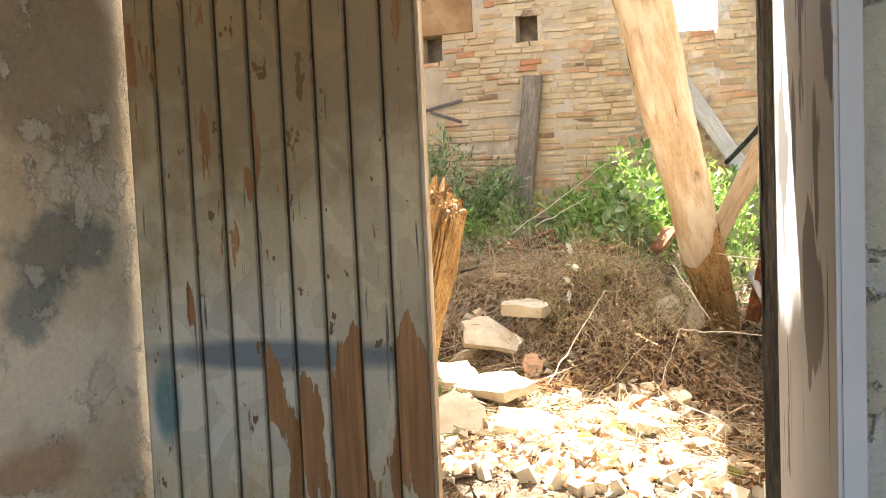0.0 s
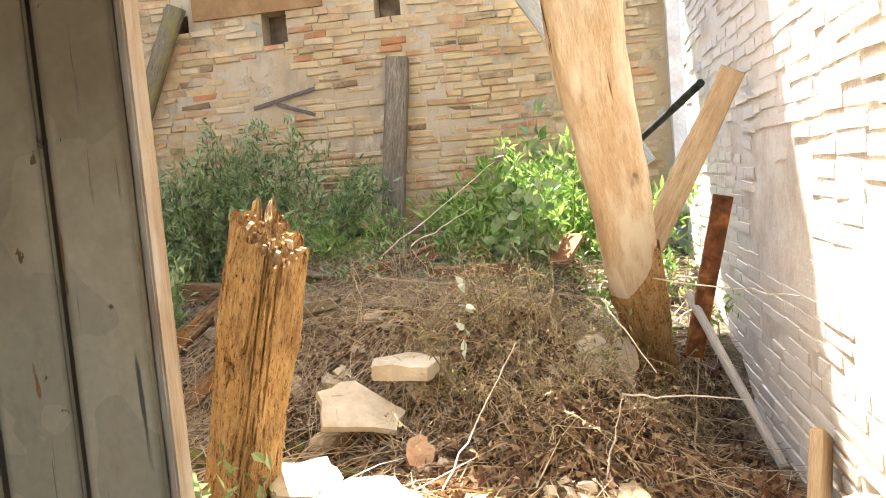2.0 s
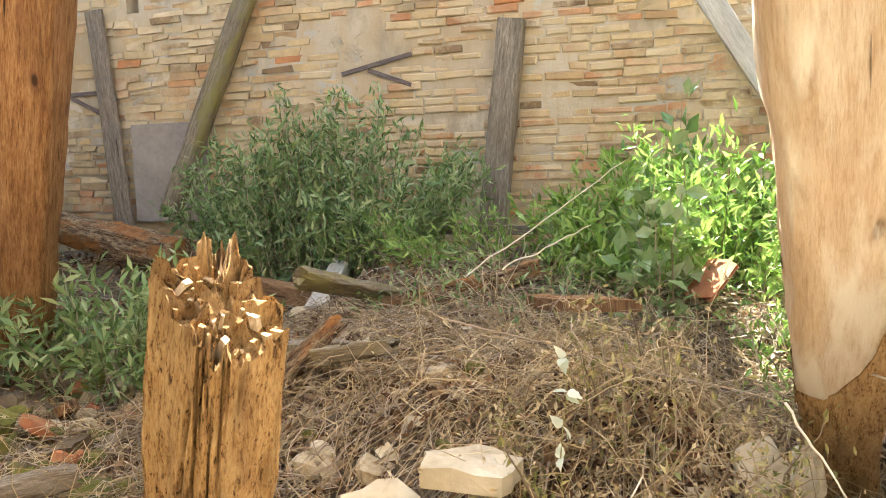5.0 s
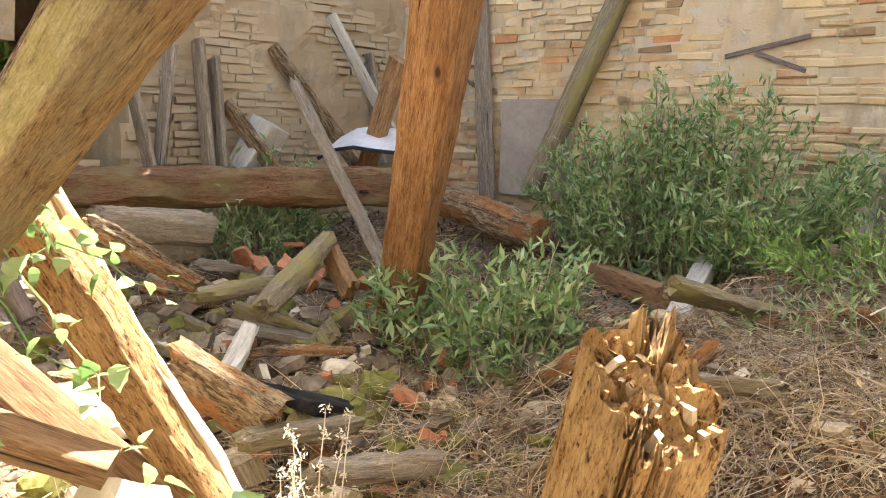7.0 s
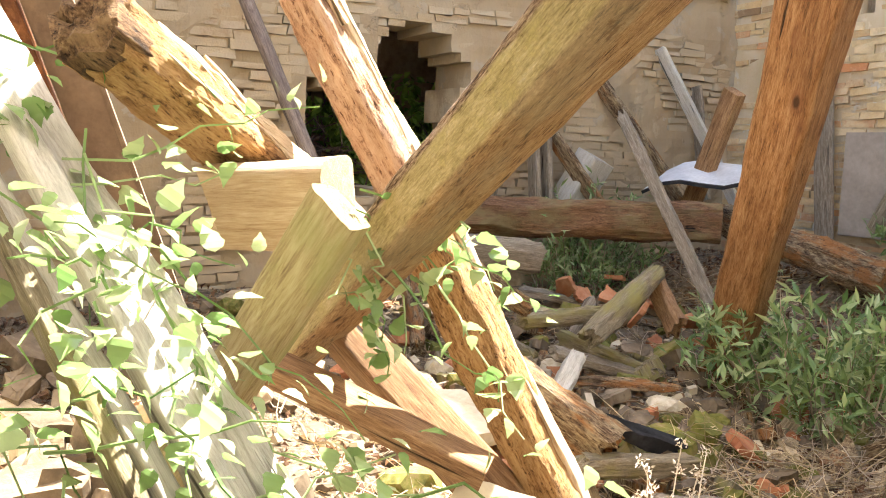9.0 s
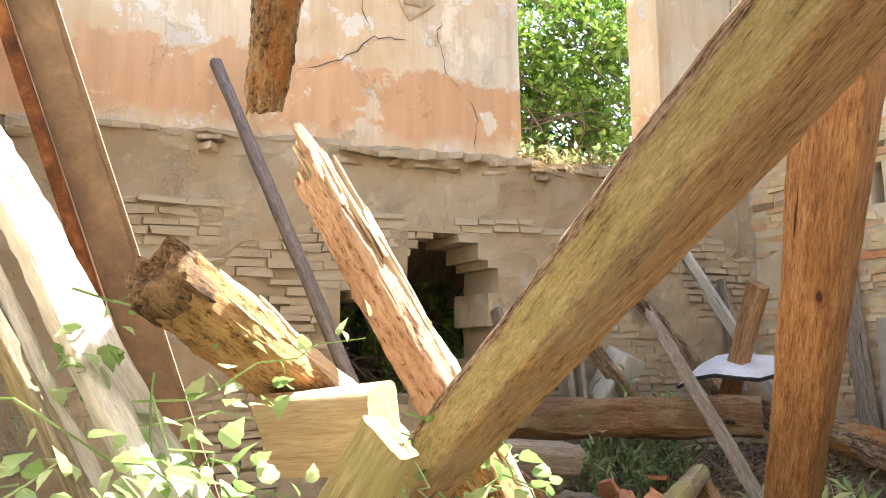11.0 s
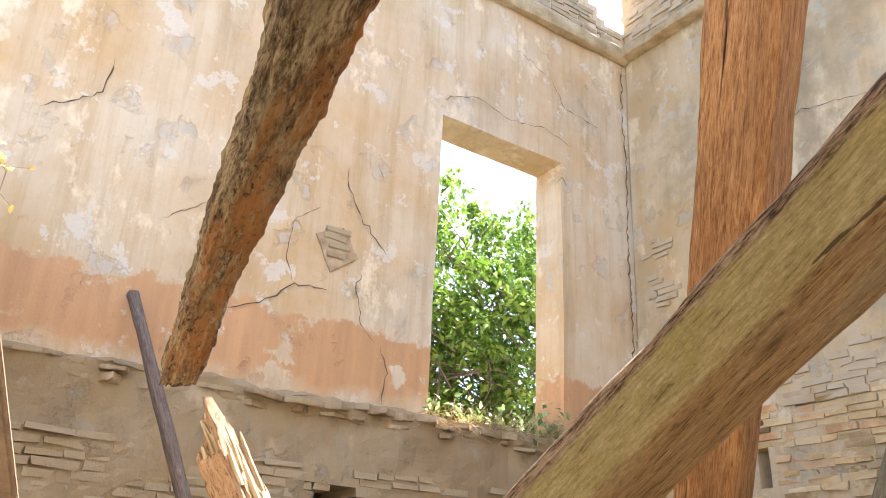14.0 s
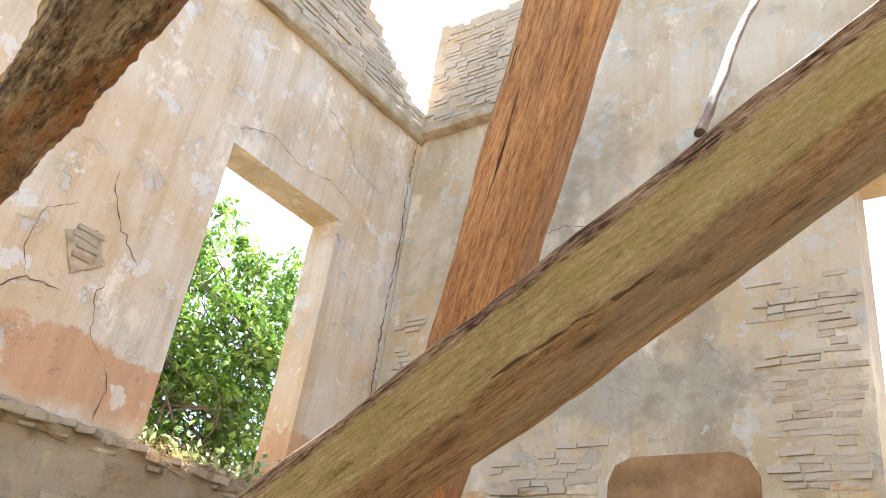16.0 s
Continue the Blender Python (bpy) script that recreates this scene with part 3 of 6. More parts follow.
class Soup:
    """Many small pieces gathered into one mesh."""

    def __init__(self):
        self.v, self.f = [], []

    def leaf(self, p, d, n, length, width, fold=0.15):
        side = d.cross(n).normalized()
        up = side.cross(d)
        k = len(self.v)
        m = p + d * length * 0.45
        self.v += [p, m + side * width / 2 + up * fold * width, p + d * length - up * fold * length * 0.6, m - side * width / 2 + up * fold * width, m]
        self.f += [(k, k + 1, k + 4), (k + 1, k + 2, k + 4), (k, k + 4, k + 3), (k + 4, k + 2, k + 3)]

    def broad(self, p, d, n, length, width):
        """A broad pointed leaf with a toothed outline and a folded midrib."""
        side = d.cross(n).normalized()
        up = side.cross(d)
        k = len(self.v)
        shape = ((0.0, 0.0), (0.10, 0.38), (0.30, 0.52), (0.42, 0.42), (0.60, 0.40), (0.70, 0.24), (1.0, 0.0))
        for s in (1, -1):
            for u, w in shape:
                self.v.append(p + d * length * u + side * s * w * width + up * (0.22 * w * width - 0.18 * u * u * length))
        m = len(shape)
        for i in range(m - 1):
            self.f.append((k + i, k + i + 1, k + m + i + 1, k + m + i))

    def stick(self, pts, r0, r1=None, n=4):
        r1 = r0 if r1 is None else r1
        k0 = len(self.v)
        for i, p in enumerate(pts):
            q = pts[min(i + 1, len(pts) - 1)] - pts[max(i - 1, 0)]
            q = q.normalized() if q.length else Vector((0, 0, 1))
            a = q.orthogonal().normalized()
            b = q.cross(a)
            r = r0 + (r1 - r0) * i / max(1, len(pts) - 1)
            for j in range(n):
                t = 2 * math.pi * j / n
                self.v.append(p + a * math.cos(t) * r + b * math.sin(t) * r)
        for i in range(len(pts) - 1):
            for j in range(n):
                l = (j + 1) % n
                self.f.append((k0 + i * n + j, k0 + i * n + l, k0 + (i + 1) * n + l, k0 + (i + 1) * n + j))

    def box(self, c, ax, ay, az, worn=0.0):
        k = len(self.v)
        for sx, sy, sz in ((-1, -1, -1), (1, -1, -1), (1, 1, -1), (-1, 1, -1), (-1, -1, 1), (1, -1, 1), (1, 1, 1), (-1, 1, 1)):
            p = c + ax * sx + ay * sy + az * sz
            self.v.append(p + noise.noise_vector(p * 31.0) * worn)
        self.f += [tuple(k + i for i in q) for q in ((0, 3, 2, 1), (4, 5, 6, 7), (0, 1, 5, 4), (1, 2, 6, 5), (2, 3, 7, 6), (3, 0, 4, 7))]

    def mesh(self, name, material, smooth=False):
        return mesh_of(name, self.v, self.f, material, smooth)


rnd = random.Random(7)


def any_dir(up=0.0):
    v = Vector((rnd.gauss(0, 1), rnd.gauss(0, 1), rnd.gauss(0, 1) + up))
    return v.normalized()


def crooked(a, b, bend, steps=5):
    a, b = Vector(a), Vector(b)
    return [a.lerp(b, i / steps) + (any_dir() * bend * rnd.random() if 0 < i < steps else Vector()) for i in range(steps + 1)]


# ---------------------------------------------------------------- ground
HEIGHTS = [(0, 0, 0.0), (-1, 1.5, 0.12), (0, 1.8, 0.2), (-0.6, 2.6, 0.42), (-1.0, 4.0, 0.36), (-1.0, 4.7, 0.44), (-0.6, 5.0, 0.62), (-0.6, 5.5, 0.95),
           (-0.2, 5.5, 0.55), (-1.1, 5.7, 0.92), (-1.9, 6.4, 0.92), (-2.0, 7.7, 1.05), (-1.55, 4.4, 0.40), (-2.5, 5.0, 0.45), (-3.4, 5.8, 0.52), (-4.2, 6.1, 0.6),
           (-4.4, 5.6, 0.6), (-5.7, 6.7, 0.78), (-3.4, 7.6, 0.78), (0.4, 5.2, 0.26), (0.3, 4.0, 0.28), (0.1, 6.2, 0.55), (0.22, 5.55, 0.10), (0.2, 8.0, 0.85), (-0.5, 7.4, 0.92),
           (-2.4, 3.4, 0.55), (-3.5, 3.5, 0.65), (-5, 3.6, 0.75), (-6.3, 4.5, 0.9), (-6.3, 8.5, 1.0), (-4.5, 8.6, 1.05), (-1, 8.8, 1.1), (-3.6, 4.8, 0.55), (-2.3, 2.9, 0.5),
           (-8, 6, 0.6), (-3, 11, 0.8), (2, 6, 0.2), (-4, -1, 0.0), (3, 0, 0.0)]


def ground_z(x, y):
    s = w = 0.0
    for px_, py_, h in HEIGHTS:
        d = (x - px_) ** 2 + (y - py_) ** 2 + 0.05
        q = 1 / (d * d)
        s += q * h
        w += q
    z = s / w
    far = max(abs(x + 3) - 9, abs(y - 4) - 9, 0)
    z *= 1 / (1 + 0.2 * far)
    near = max(0.0, 1 - far)
    return z + near * (0.05 * noise.noise(Vector((x * 1.7, y * 1.7, 0))) + 0.03 * noise.noise(Vector((x * 5, y * 5, 3))) + 0.012 * noise.noise(Vector((x * 14, y * 14, 8))))


def spread(lo, hi, step):
    fine = list(np.arange(lo, hi + 1e-6, step))
    out, k = [], 0.3
    while k < 900:
        out.append(k)
        k *= 1.7
    return [lo - o for o in reversed(out)] + fine + [hi + o for o in out]


gx, gy = spread(-6.8, 0.7, 0.06), spread(1.2, 9.2, 0.06)
gv = [(x, y, ground_z(x, y)) for y in gy for x in gx]
nx = len(gx)
gf = [(j * nx + i, j * nx + i + 1, (j + 1) * nx + i + 1, (j + 1) * nx + i) for j in range(len(gy) - 1) for i in range(nx - 1)]
ground = tagged(new("ground", mesh_of("ground", gv, gf, "earth", True)), "earth floor deep in dust, chips and rubble", "ground", kind="structure")


def on(x, y, up=0.0):
    return Vector((x, y, ground_z(x, y) + up))


# ---------------------------------------------------------------- walls
def wall_mesh(name, us, zs, solid, thick, place, material, bumpy=0.012):
    """A wall from cells: place(u, z, depth) gives the point; solid(u, z) says whether a cell stands."""
    nu, nz = len(us) - 1, len(zs) - 1
    full = [[solid((us[i] + us[i + 1]) / 2, (zs[k] + zs[k + 1]) / 2) for k in range(nz)] for i in range(nu)]
    verts, index, faces = [], {}, []

    def vert(i, k, side):
        key = (i, k, side)
        if key not in index:
            index[key] = len(verts)
            u, z = us[i], zs[k]
            d = bumpy * (noise.noise(Vector((u * 1.3, z * 1.3, side * 9))) * 1.5 + noise.noise(Vector((u * 6, z * 6, side * 9))) * 0.6)
            verts.append(place(u, z, (thick if side else 0.0) + d))
        return index[key]

    def stands(i, k):
        return 0 <= i < nu and 0 <= k < nz and full[i][k]

    for i in range(nu):
        for k in range(nz):
            if not full[i][k]:
                continue
            q = [(i, k), (i + 1, k), (i + 1, k + 1), (i, k + 1)]
            faces.append(tuple(vert(*c, 0) for c in q))
            faces.append(tuple(vert(*c, 1) for c in reversed(q)))
            for (di, dk), (c0, c1) in (((0, -1), (q[0], q[1])), ((1, 0), (q[1], q[2])), ((0, 1), (q[2], q[3])), ((-1, 0), (q[3], q[0]))):
                if not stands(i + di, k + dk):
                    faces.append((vert(*c1, 0), vert(*c0, 0), vert(*c0, 1), vert(*c1, 1)))
    return mesh_of(name, verts, faces, material)


def cuts(lo, hi, step, *marks):
    vals = set(round(float(v), 4) for v in np.arange(lo, hi, step)) | {hi} | set(marks)
    vals = sorted(vals)
    keep = [vals[0]]
    for v in vals[1:]:
        if v - keep[-1] > step * 0.35 or v in marks:
            if v in marks and v - keep[-1] <= step * 0.35 and keep[-1] not in marks:
                keep.pop()
            keep.append(v)
    return keep


XW, YF, XR = -6.6, 9.0, 0.47   # inner faces: window wall, far wall, right-hand wall
LEDGE = 3.45                   # height of the lost floor

# window wall, upper storey
UWIN = (6.38, 7.95, 3.5, 6.5)


def upper_stands(y, z):
    if UWIN[0] < y < UWIN[1] and UWIN[2] < z < UWIN[3]:
        return False
    return z < min(9.5, 8.72 + 0.62 * max(0.0, 8.80 - y)) + 0.06 * rag(y)


left_wall = tagged(new("wall_west", wall_mesh("wall_west", cuts(2.2, 9.5, 0.13, UWIN[0], UWIN[1]), cuts(LEDGE, 9.7, 0.07, UWIN[2], UWIN[3]), upper_stands, -0.42,
                   lambda u, z, d: (XW + d, u, z), "plaster_left")), "stained cream plaster wall with a terracotta dado and cracks", "wall", kind="structure")


def lower_stands(y, z):
    r = 0.10 * rag(y * 2, z * 2)
    hole = (4.72 + r < y < 6.02 + r and 1.55 + r < z < 2.8 + 0.5 * r - 0.10 * (y > 5.85)) and not (y < 5.25 + r and z > 2.35 + r)
    return not hole


left_low = tagged(new("wall_west_base", wall_mesh("wall_west_base", cuts(2.2, 9.5, 0.09), cuts(-0.4, LEDGE, 0.066), lower_stands, -0.55,
                  lambda u, z, d: (XW + 0.06 + d, u, z), "plaster_low", 0.045)), "bare rubble and brick wall base with a broken hole", "wall", kind="structure")

# far wall with its upper window
# Right edge and head are guessed, set to let sun onto the weeds.
FWIN = (-1.65, 0.05, 3.08, 6.4)


def far_stands(x, z):
    r = 0.05 * rag(x * 3, z * 3)
    sill = max(3.05, 3.55 - 0.9 * max(0.0, x + 1.1))
    if FWIN[0] + r < x < FWIN[1] + r and sill + r < z < FWIN[3]:
        return False
    if -3.06 < x < -2.86 and 2.98 < z < 3.30 or -1.98 < x < -1.80 and 3.12 < z < 3.42 or -5.32 < x < -5.10 and 3.08 < z < 3.42 or -4.02 < x < -3.85 and 3.18 < z < 3.36:
        return False
    # The unseen top dips between -4.5 and -3.0 to stretch the floor's sun pool.
    return z < (9.6 if -4.5 < x < -3.0 else 10.15) + 0.12 * rag(x)


far_wall = tagged(new("wall_north", wall_mesh("wall_north", cuts(-6.58, 0.9, 0.12, *FWIN[:2]), cuts(-0.2, 10.4, 0.066, FWIN[2], FWIN[3]), far_stands, 0.45,
                  lambda u, z, d: (u, YF + d, z), "plaster_far")), "old brick wall with traces of stained plaster", "wall", kind="structure")


for px_, pz in ((-2.96, 3.14), (-1.89, 3.27), (-5.21, 3.25), (-3.93, 3.27)):
    ob = piece("pocket", box_mesh("pocket", 0.30, 0.05, 0.42, "dusty_dimmed", 7, 0.01, 0.01), far_wall, "dark back of a joist pocket")
    ob.location = (px_, YF + 0.24, pz)


def right_stands(y, z):
    return not (7.95 < y < 8.85 and 1.3 < z < 3.9) and z < 8.2 + 0.1 * rag(y)


right_wall = tagged(new("wall_east", wall_mesh("wall_east", cuts(2.4, 9.0, 0.12, 7.95, 8.85), cuts(-0.3, 8.4, 0.12), right_stands, 0.45,
                    lambda u, z, d: (XR + 0.045 + d, u, z), "white_plaster", 0.006)), "whitewashed brick wall with flaking limewash", "wall", kind="structure")

# front wall with the doorway
DOOR = (-1.85, 0.18, 2.75)


def front_stands(x, z):
    return not (DOOR[0] < x < DOOR[1] and z < DOOR[2]) and z < 4.2 + 0.1 * rag(x)


front_wall = tagged(new("wall_south", wall_mesh("wall_south", cuts(-7.0, 3.0, 0.15, *DOOR[:2]), cuts(-0.3, 4.4, 0.15, DOOR[2]), front_stands, -1.0,
                    lambda u, z, d: (u, 2.44 + d, z), "plaster_door")), "thick plastered front wall with smears of grey paint", "wall", kind="structure")

# an unseen room before the doorway, added to dim the light on it
porch_walls = (("wall_porch_west", (-3.6, -0.8, 1.4), (0.25, 4.5, 3.4)), ("wall_porch_east", (2.6, -0.8, 1.4), (0.25, 4.5, 3.4)), ("wall_porch_south", (-2.6, -3.1, 1.4), (2.0, 0.25, 3.4)))
for name, at_, size in porch_walls:
    ob = new(name, box_mesh(name, *size, "plaster_door", 3, 0.01, 0.02))
    ob.location = at_
    tagged(ob, "unseen plaster wall added to dim the doorway", "wall", kind="structure")
ob = new("ceiling_porch", box_mesh("ceiling_porch", 6.6, 4.7, 0.2, "grey", 4, 0.01, 0.02))
ob.location = (-0.5, -0.9, 3.15)
tagged(ob, "unseen boarded ceiling added to dim the doorway", "ceiling", kind="structure")

# cornice strips
for name, a, b in (("trim_west", (XW + 0.05, 2.3, 8.30), (XW + 0.05, 8.98, 8.30)), ("trim_north", (-6.55, YF - 0.05, 8.30), (-4.7, YF - 0.05, 8.30))):
    ob = new(name, bar_mesh(name, (Vector(b) - Vector(a)).length, 0.13, 0.20, "limestone", seed=3, power=4, wobble=0.02, step=0.12))
    ob.matrix_world = axis_pose(a, b)
    tagged(ob, "weathered plaster cornice moulding", "cornice", kind="structure")


# ---------------------------------------------------------------- doorway
def door_leaf():
    leaf = thing("door_1", "closed cream board door leaf with flaking paint", "door", (-1.80, 2.30, 0.0), kind="structure")
    leaf.rotation_euler = (0, 0, math.atan2(0.06, 1.0))
    n, width = 9, 0.975
    w = width / n
    for i in range(n):
        me = box_mesh("board", w - 0.007, 0.028, 2.55, "door_paint", seed=i, rough=0.0015, bevel=0.004)
        b = piece("board", me, leaf)
        b.location = (w * (i + 0.5), 0.002 * (i % 2), 1.40)
    me = box_mesh("edge_strip", 0.012, 0.045, 2.55, "peeled", seed=20, rough=0.001, bevel=0.003)
    e = piece("edge_strip", me, leaf, "bare wooden closing edge")
    e.location = (width + 0.004, 0.012, 1.40)
    me = box_mesh("backing", width, 0.02, 2.5, "grey", seed=21, rough=0.001, bevel=0.003)
    piece("backing", me, leaf).location = (width / 2, 0.026, 1.40)
    for z in (0.55, 1.45, 2.3):
        me = box_mesh("ledge", width - 0.06, 0.03, 0.12, "grey", seed=22, rough=0.002, bevel=0.005)
        piece("ledge", me, leaf).location = (width / 2, 0.052, z)
    return leaf


door_leaf()
jamb = thing("door_frame", "flaking whitish wooden door jamb board", "door frame", (0.165, 1.93, 0), kind="structure")
me = box_mesh("jamb_board", 0.035, 1.19, 2.75, "jamb_paint", seed=31, rough=0.002, bevel=0.006)
piece("jamb_board", me, jamb).location = (0, -0.135, 1.375)
for k, y in enumerate((0.475, 0.50)):
    me = box_mesh("stop_strip", 0.045 + 0.02 * k, 0.022, 2.75, "grey", seed=32 + k, rough=0.002, bevel=0.004)
    piece("stop_strip", me, jamb, "dark bare wooden stop strip").location = (-0.012 - 0.01 * k, y, 1.375)
# ---------------------------------------------------------------- large timbers
BEAMS = "fallen roof timbers"
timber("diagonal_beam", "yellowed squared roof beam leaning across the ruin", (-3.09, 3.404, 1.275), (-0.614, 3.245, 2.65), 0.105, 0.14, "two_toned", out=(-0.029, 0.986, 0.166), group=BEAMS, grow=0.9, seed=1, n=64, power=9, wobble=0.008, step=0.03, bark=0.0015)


def splinters(parent, count, x, y, z, length, thick, name="splinter", label="pale torn splinter"):
    """Torn shards lying along the grain of a timber, inside the box given by the ranges."""
    for _ in range(count):
        p = Vector((rnd.uniform(*x), rnd.uniform(*y), rnd.uniform(*z)))
        l, w = rnd.uniform(*length), rnd.uniform(*thick)
        sp = Soup()
        lean = Vector((rnd.gauss(0, 0.05), rnd.gauss(0, 0.05), 1)).normalized() * l
        sp.stick([p, p + lean * 0.55 + any_dir() * 0.004, p + lean * 0.9, p + lean], w, w * 0.35, 4)
        piece(name, sp.mesh(name, "splinter"), parent, label)


def log_thing(name, label, a, b, out, w, h, material, **shape):
    a, b = Vector(a), Vector(b)
    ob = thing(name, label, "beam", (0, 0, 0), BEAMS)
    ob.matrix_world = facing(a, b, out)
    piece("shaft", bar_mesh("shaft", (b - a).length, w, h, material, **shape), ob)
    return ob


def sapwood(parent, length, w, y, seed, x=0.0):
    """A pale outer-wood strip on one side of a timber, whitened to paint in its sunlit edge."""
    me = bar_mesh("sapwood", length, w, 0.03, "splinter", seed=seed, n=36, power=5, wobble=0.014, break_end=0.08, break_start=0.08, step=0.03, bark=0.003)
    piece("sapwood", me, parent, "pale outer wood whitened as if sunlit").location = (x, y, 0.02)


rough = log_thing("rough_beam", "rough brown beam with a pale upper edge running into the rubble", (-2.325, 4.16, 0.43), (-2.562, 3.516, 1.759), (0.807, 0.462, 0.367), 0.122, 0.11, "rot_brown", seed=11, n=56, power=6, wobble=0.016, step=0.02, bark=0.006)
# Pale strip painting the sunlit right edge of the beam.
sapwood(rough, 1.40, 0.040, 0.044, 12, -0.046)
torn_beam = log_thing("splintered_beam", "worm-eaten reddish beam with a splintered bleached top", (-2.357, 3.458, 1.691), (-2.511, 3.144, 2.33), (0.73, 0.535, 0.425), 0.095, 0.08, "rot_pink", seed=2, n=56, power=6, wobble=0.014, break_end=0.12, step=0.02, bark=0.006, slope=1.1)
sapwood(torn_beam, 0.60, 0.036, 0.034, 13, -0.034)
splinters(torn_beam, 40, (-0.045, -0.01), (0.022, 0.05), (0.05, 0.58), (0.08, 0.22), (0.004, 0.012), label="bleached torn splinter")
splinters(torn_beam, 30, (-0.005, 0.04), (-0.02, 0.04), (0.58, 0.68), (0.05, 0.13), (0.004, 0.011), label="bleached torn splinter")
LOG_FOOT, LOG_TIP = Vector((-2.761, 3.455, 1.648)), Vector((-2.169, 2.776, 2.042))
log = log_thing("charred_log", "thick squared log with a charred rotten end", LOG_FOOT, LOG_TIP, (0.601, 0.722, 0.342), 0.10, 0.115, "rot_brown", seed=3, n=56, power=5, wobble=0.018, break_end=0.03, step=0.02, bark=0.006)
cap = piece("charred_end", bar_mesh("charred_end", 0.06, 0.104, 0.119, "charred", seed=3, n=36, power=5, wobble=0.018, break_end=0.03, break_start=0.06, step=0.02), log, "black charred rotten end")
cap.location = (0, 0, (LOG_TIP - LOG_FOOT).length - 0.035)
sapwood(log, 0.90, 0.065, 0.050, 14, -0.020)
splinters(log, 40, (-0.048, 0.012), (0.05, 0.064), (0.12, 0.75), (0.06, 0.16), (0.003, 0.008), "fibre", "bleached torn fibre")
timber("hanging_beam", "dark rotten rafter hanging broken over the room", (-2.511, 3.028, 2.494), (-1.391, 2.809, 2.753), 0.098, 0.082, "rot_dark", taper=1.5, out=(0.18, 0.982, 0.049), group=BEAMS, grow=0.75, seed=4, n=72, power=4, wobble=0.018, break_start=0.10, step=0.011, groove=0.55, bark=0.007)
timber("wooden_post", "thick reddish squared wooden post leaning out of the rubble", (-4.36, 6.60, 0.38), (-2.026, 4.662, 3.879), 0.225, 0.17, "oak_red", out=(0.027, -0.867, -0.498), category="post", taper=1.42, grow=2.0, seed=5, n=48, power=7, wobble=0.012, step=0.06)
peeled = thing("peeled_beam", "barkless pale broad beam leaning from the rubble, brown at its foot", "beam", (0, 0, 0), BEAMS)
peeled.matrix_world = facing((0.039, 6.098, 0.40), (-0.272, 4.11, 2.166), (-0.152, 0.67, 0.727))
piece("shaft", bar_mesh("shaft", 4.82, 0.235, 0.20, "peeled", seed=6, n=48, power=4.0, wobble=0.022, step=0.05, taper=1.06), peeled)
piece("bark", bar_mesh("bark", 1.12, 0.245, 0.21, "rot", seed=6, n=48, power=4.0, wobble=0.022, break_end=0.16, step=0.05, slope=-1.6), peeled, "dark brown bark left at the foot")
timber("stub_beam", "short sawn beam stub lying level", (-2.40, 3.03, 1.77), (-2.23, 3.195, 1.785), 0.15, 0.155, "pale", out=(0.05, 0.0, 1.0), group=BEAMS, seed=7, power=7, wobble=0.012, break_start=0.05)
timber("mossy_board", "pale mossy board end propped under the beam", (-2.36, 2.90, 1.25), (-1.90, 3.06, 1.80), 0.098, 0.045, "yellow", out=(0.419, -0.903, -0.093), category="board", seed=8, n=32, power=6, wobble=0.008, step=0.03, break_end=0.006)
timber("lower_beam", "brown squared beam lying in rubble", (-2.98, 3.40, 1.50), (-2.55, 3.72, 1.05), 0.13, 0.12, "oak", roll=15, group=BEAMS, seed=9, grow=0.35)
timber("lower_board", "orange-brown board with a lit edge", (-2.72, 3.22, 1.36), (-2.36, 3.62, 1.15), 0.12, 0.06, "oak", roll=70, category="board", seed=10)
timber("grey_pole", "slim dark grey pole leaning on the wall", (-4.85, 4.53, 0.9), (-6.5, 3.79, 3.95), 0.085, 0.08, "darkpole", category="pole", seed=12, power=3, wobble=0.008)
timber("long_log", "horizontal brown log lying across the rubble", (-6.5, 5.5, 1.40), (-5.05, 7.3, 1.42), 0.29, 0.26, "oak_dark", group=BEAMS, seed=13, n=40, power=3, wobble=0.035, step=0.04, bark=0.008)
timber("bark_log", "rough grey-brown log with furrowed bark", (-5.75, 8.1, 1.38), (-4.0, 7.75, 1.12), 0.25, 0.22, "rot_dark", group=BEAMS, seed=14, n=40, power=2.2, wobble=0.03, step=0.04, bark=0.012)
timber("white_stick", "bleached mossy stick leaning on the log", (-4.2, 6.55, 0.75), (-5.77, 6.98, 2.17), 0.085, 0.05, "grey", roll=20, category="stick", seed=15, n=28, step=0.03, break_end=0.12, bark=0.004)
timber("batten", "bleached batten leaning in the far corner", (0.28, 8.85, 1.6), (-0.80, 8.75, 3.35), 0.16, 0.07, "greywhite", category="board", seed=16)
timber("prop_plank", "sawn brown plank leaning on the whitewashed wall", (-0.06, 5.56, 1.07), (0.414, 5.423, 1.999), 0.115, 0.045, "pale", roll=0, category="plank", seed=17, wobble=0.008)
timber("bamboo_pole", "thin pale cane lying against the wall base", (0.47, 5.1, 0.26), (0.2, 5.78, 0.93), 0.045, 0.04, "greywhite", category="cane", seed=18, power=2, wobble=0.004)
timber("black_pipe", "thin black metal pipe", (0.1, 8.5, 1.72), (0.44, 6.6, 2.05), 0.05, 0.05, "black", category="pipe", seed=19, power=2, wobble=0.003)
timber("rusted_post", "short rusty steel section standing by the wall", (0.20, 5.755, 0.62), (0.383, 5.699, 1.42), 0.09, 0.06, "rust", category="steel section", seed=20, power=9, wobble=0.003)
timber("lit_board", "pale board end propped at the wall foot", (0.36, 4.2, 0.15), (0.46, 4.45, 0.62), 0.16, 0.05, "pale", roll=60, category="board", seed=21)
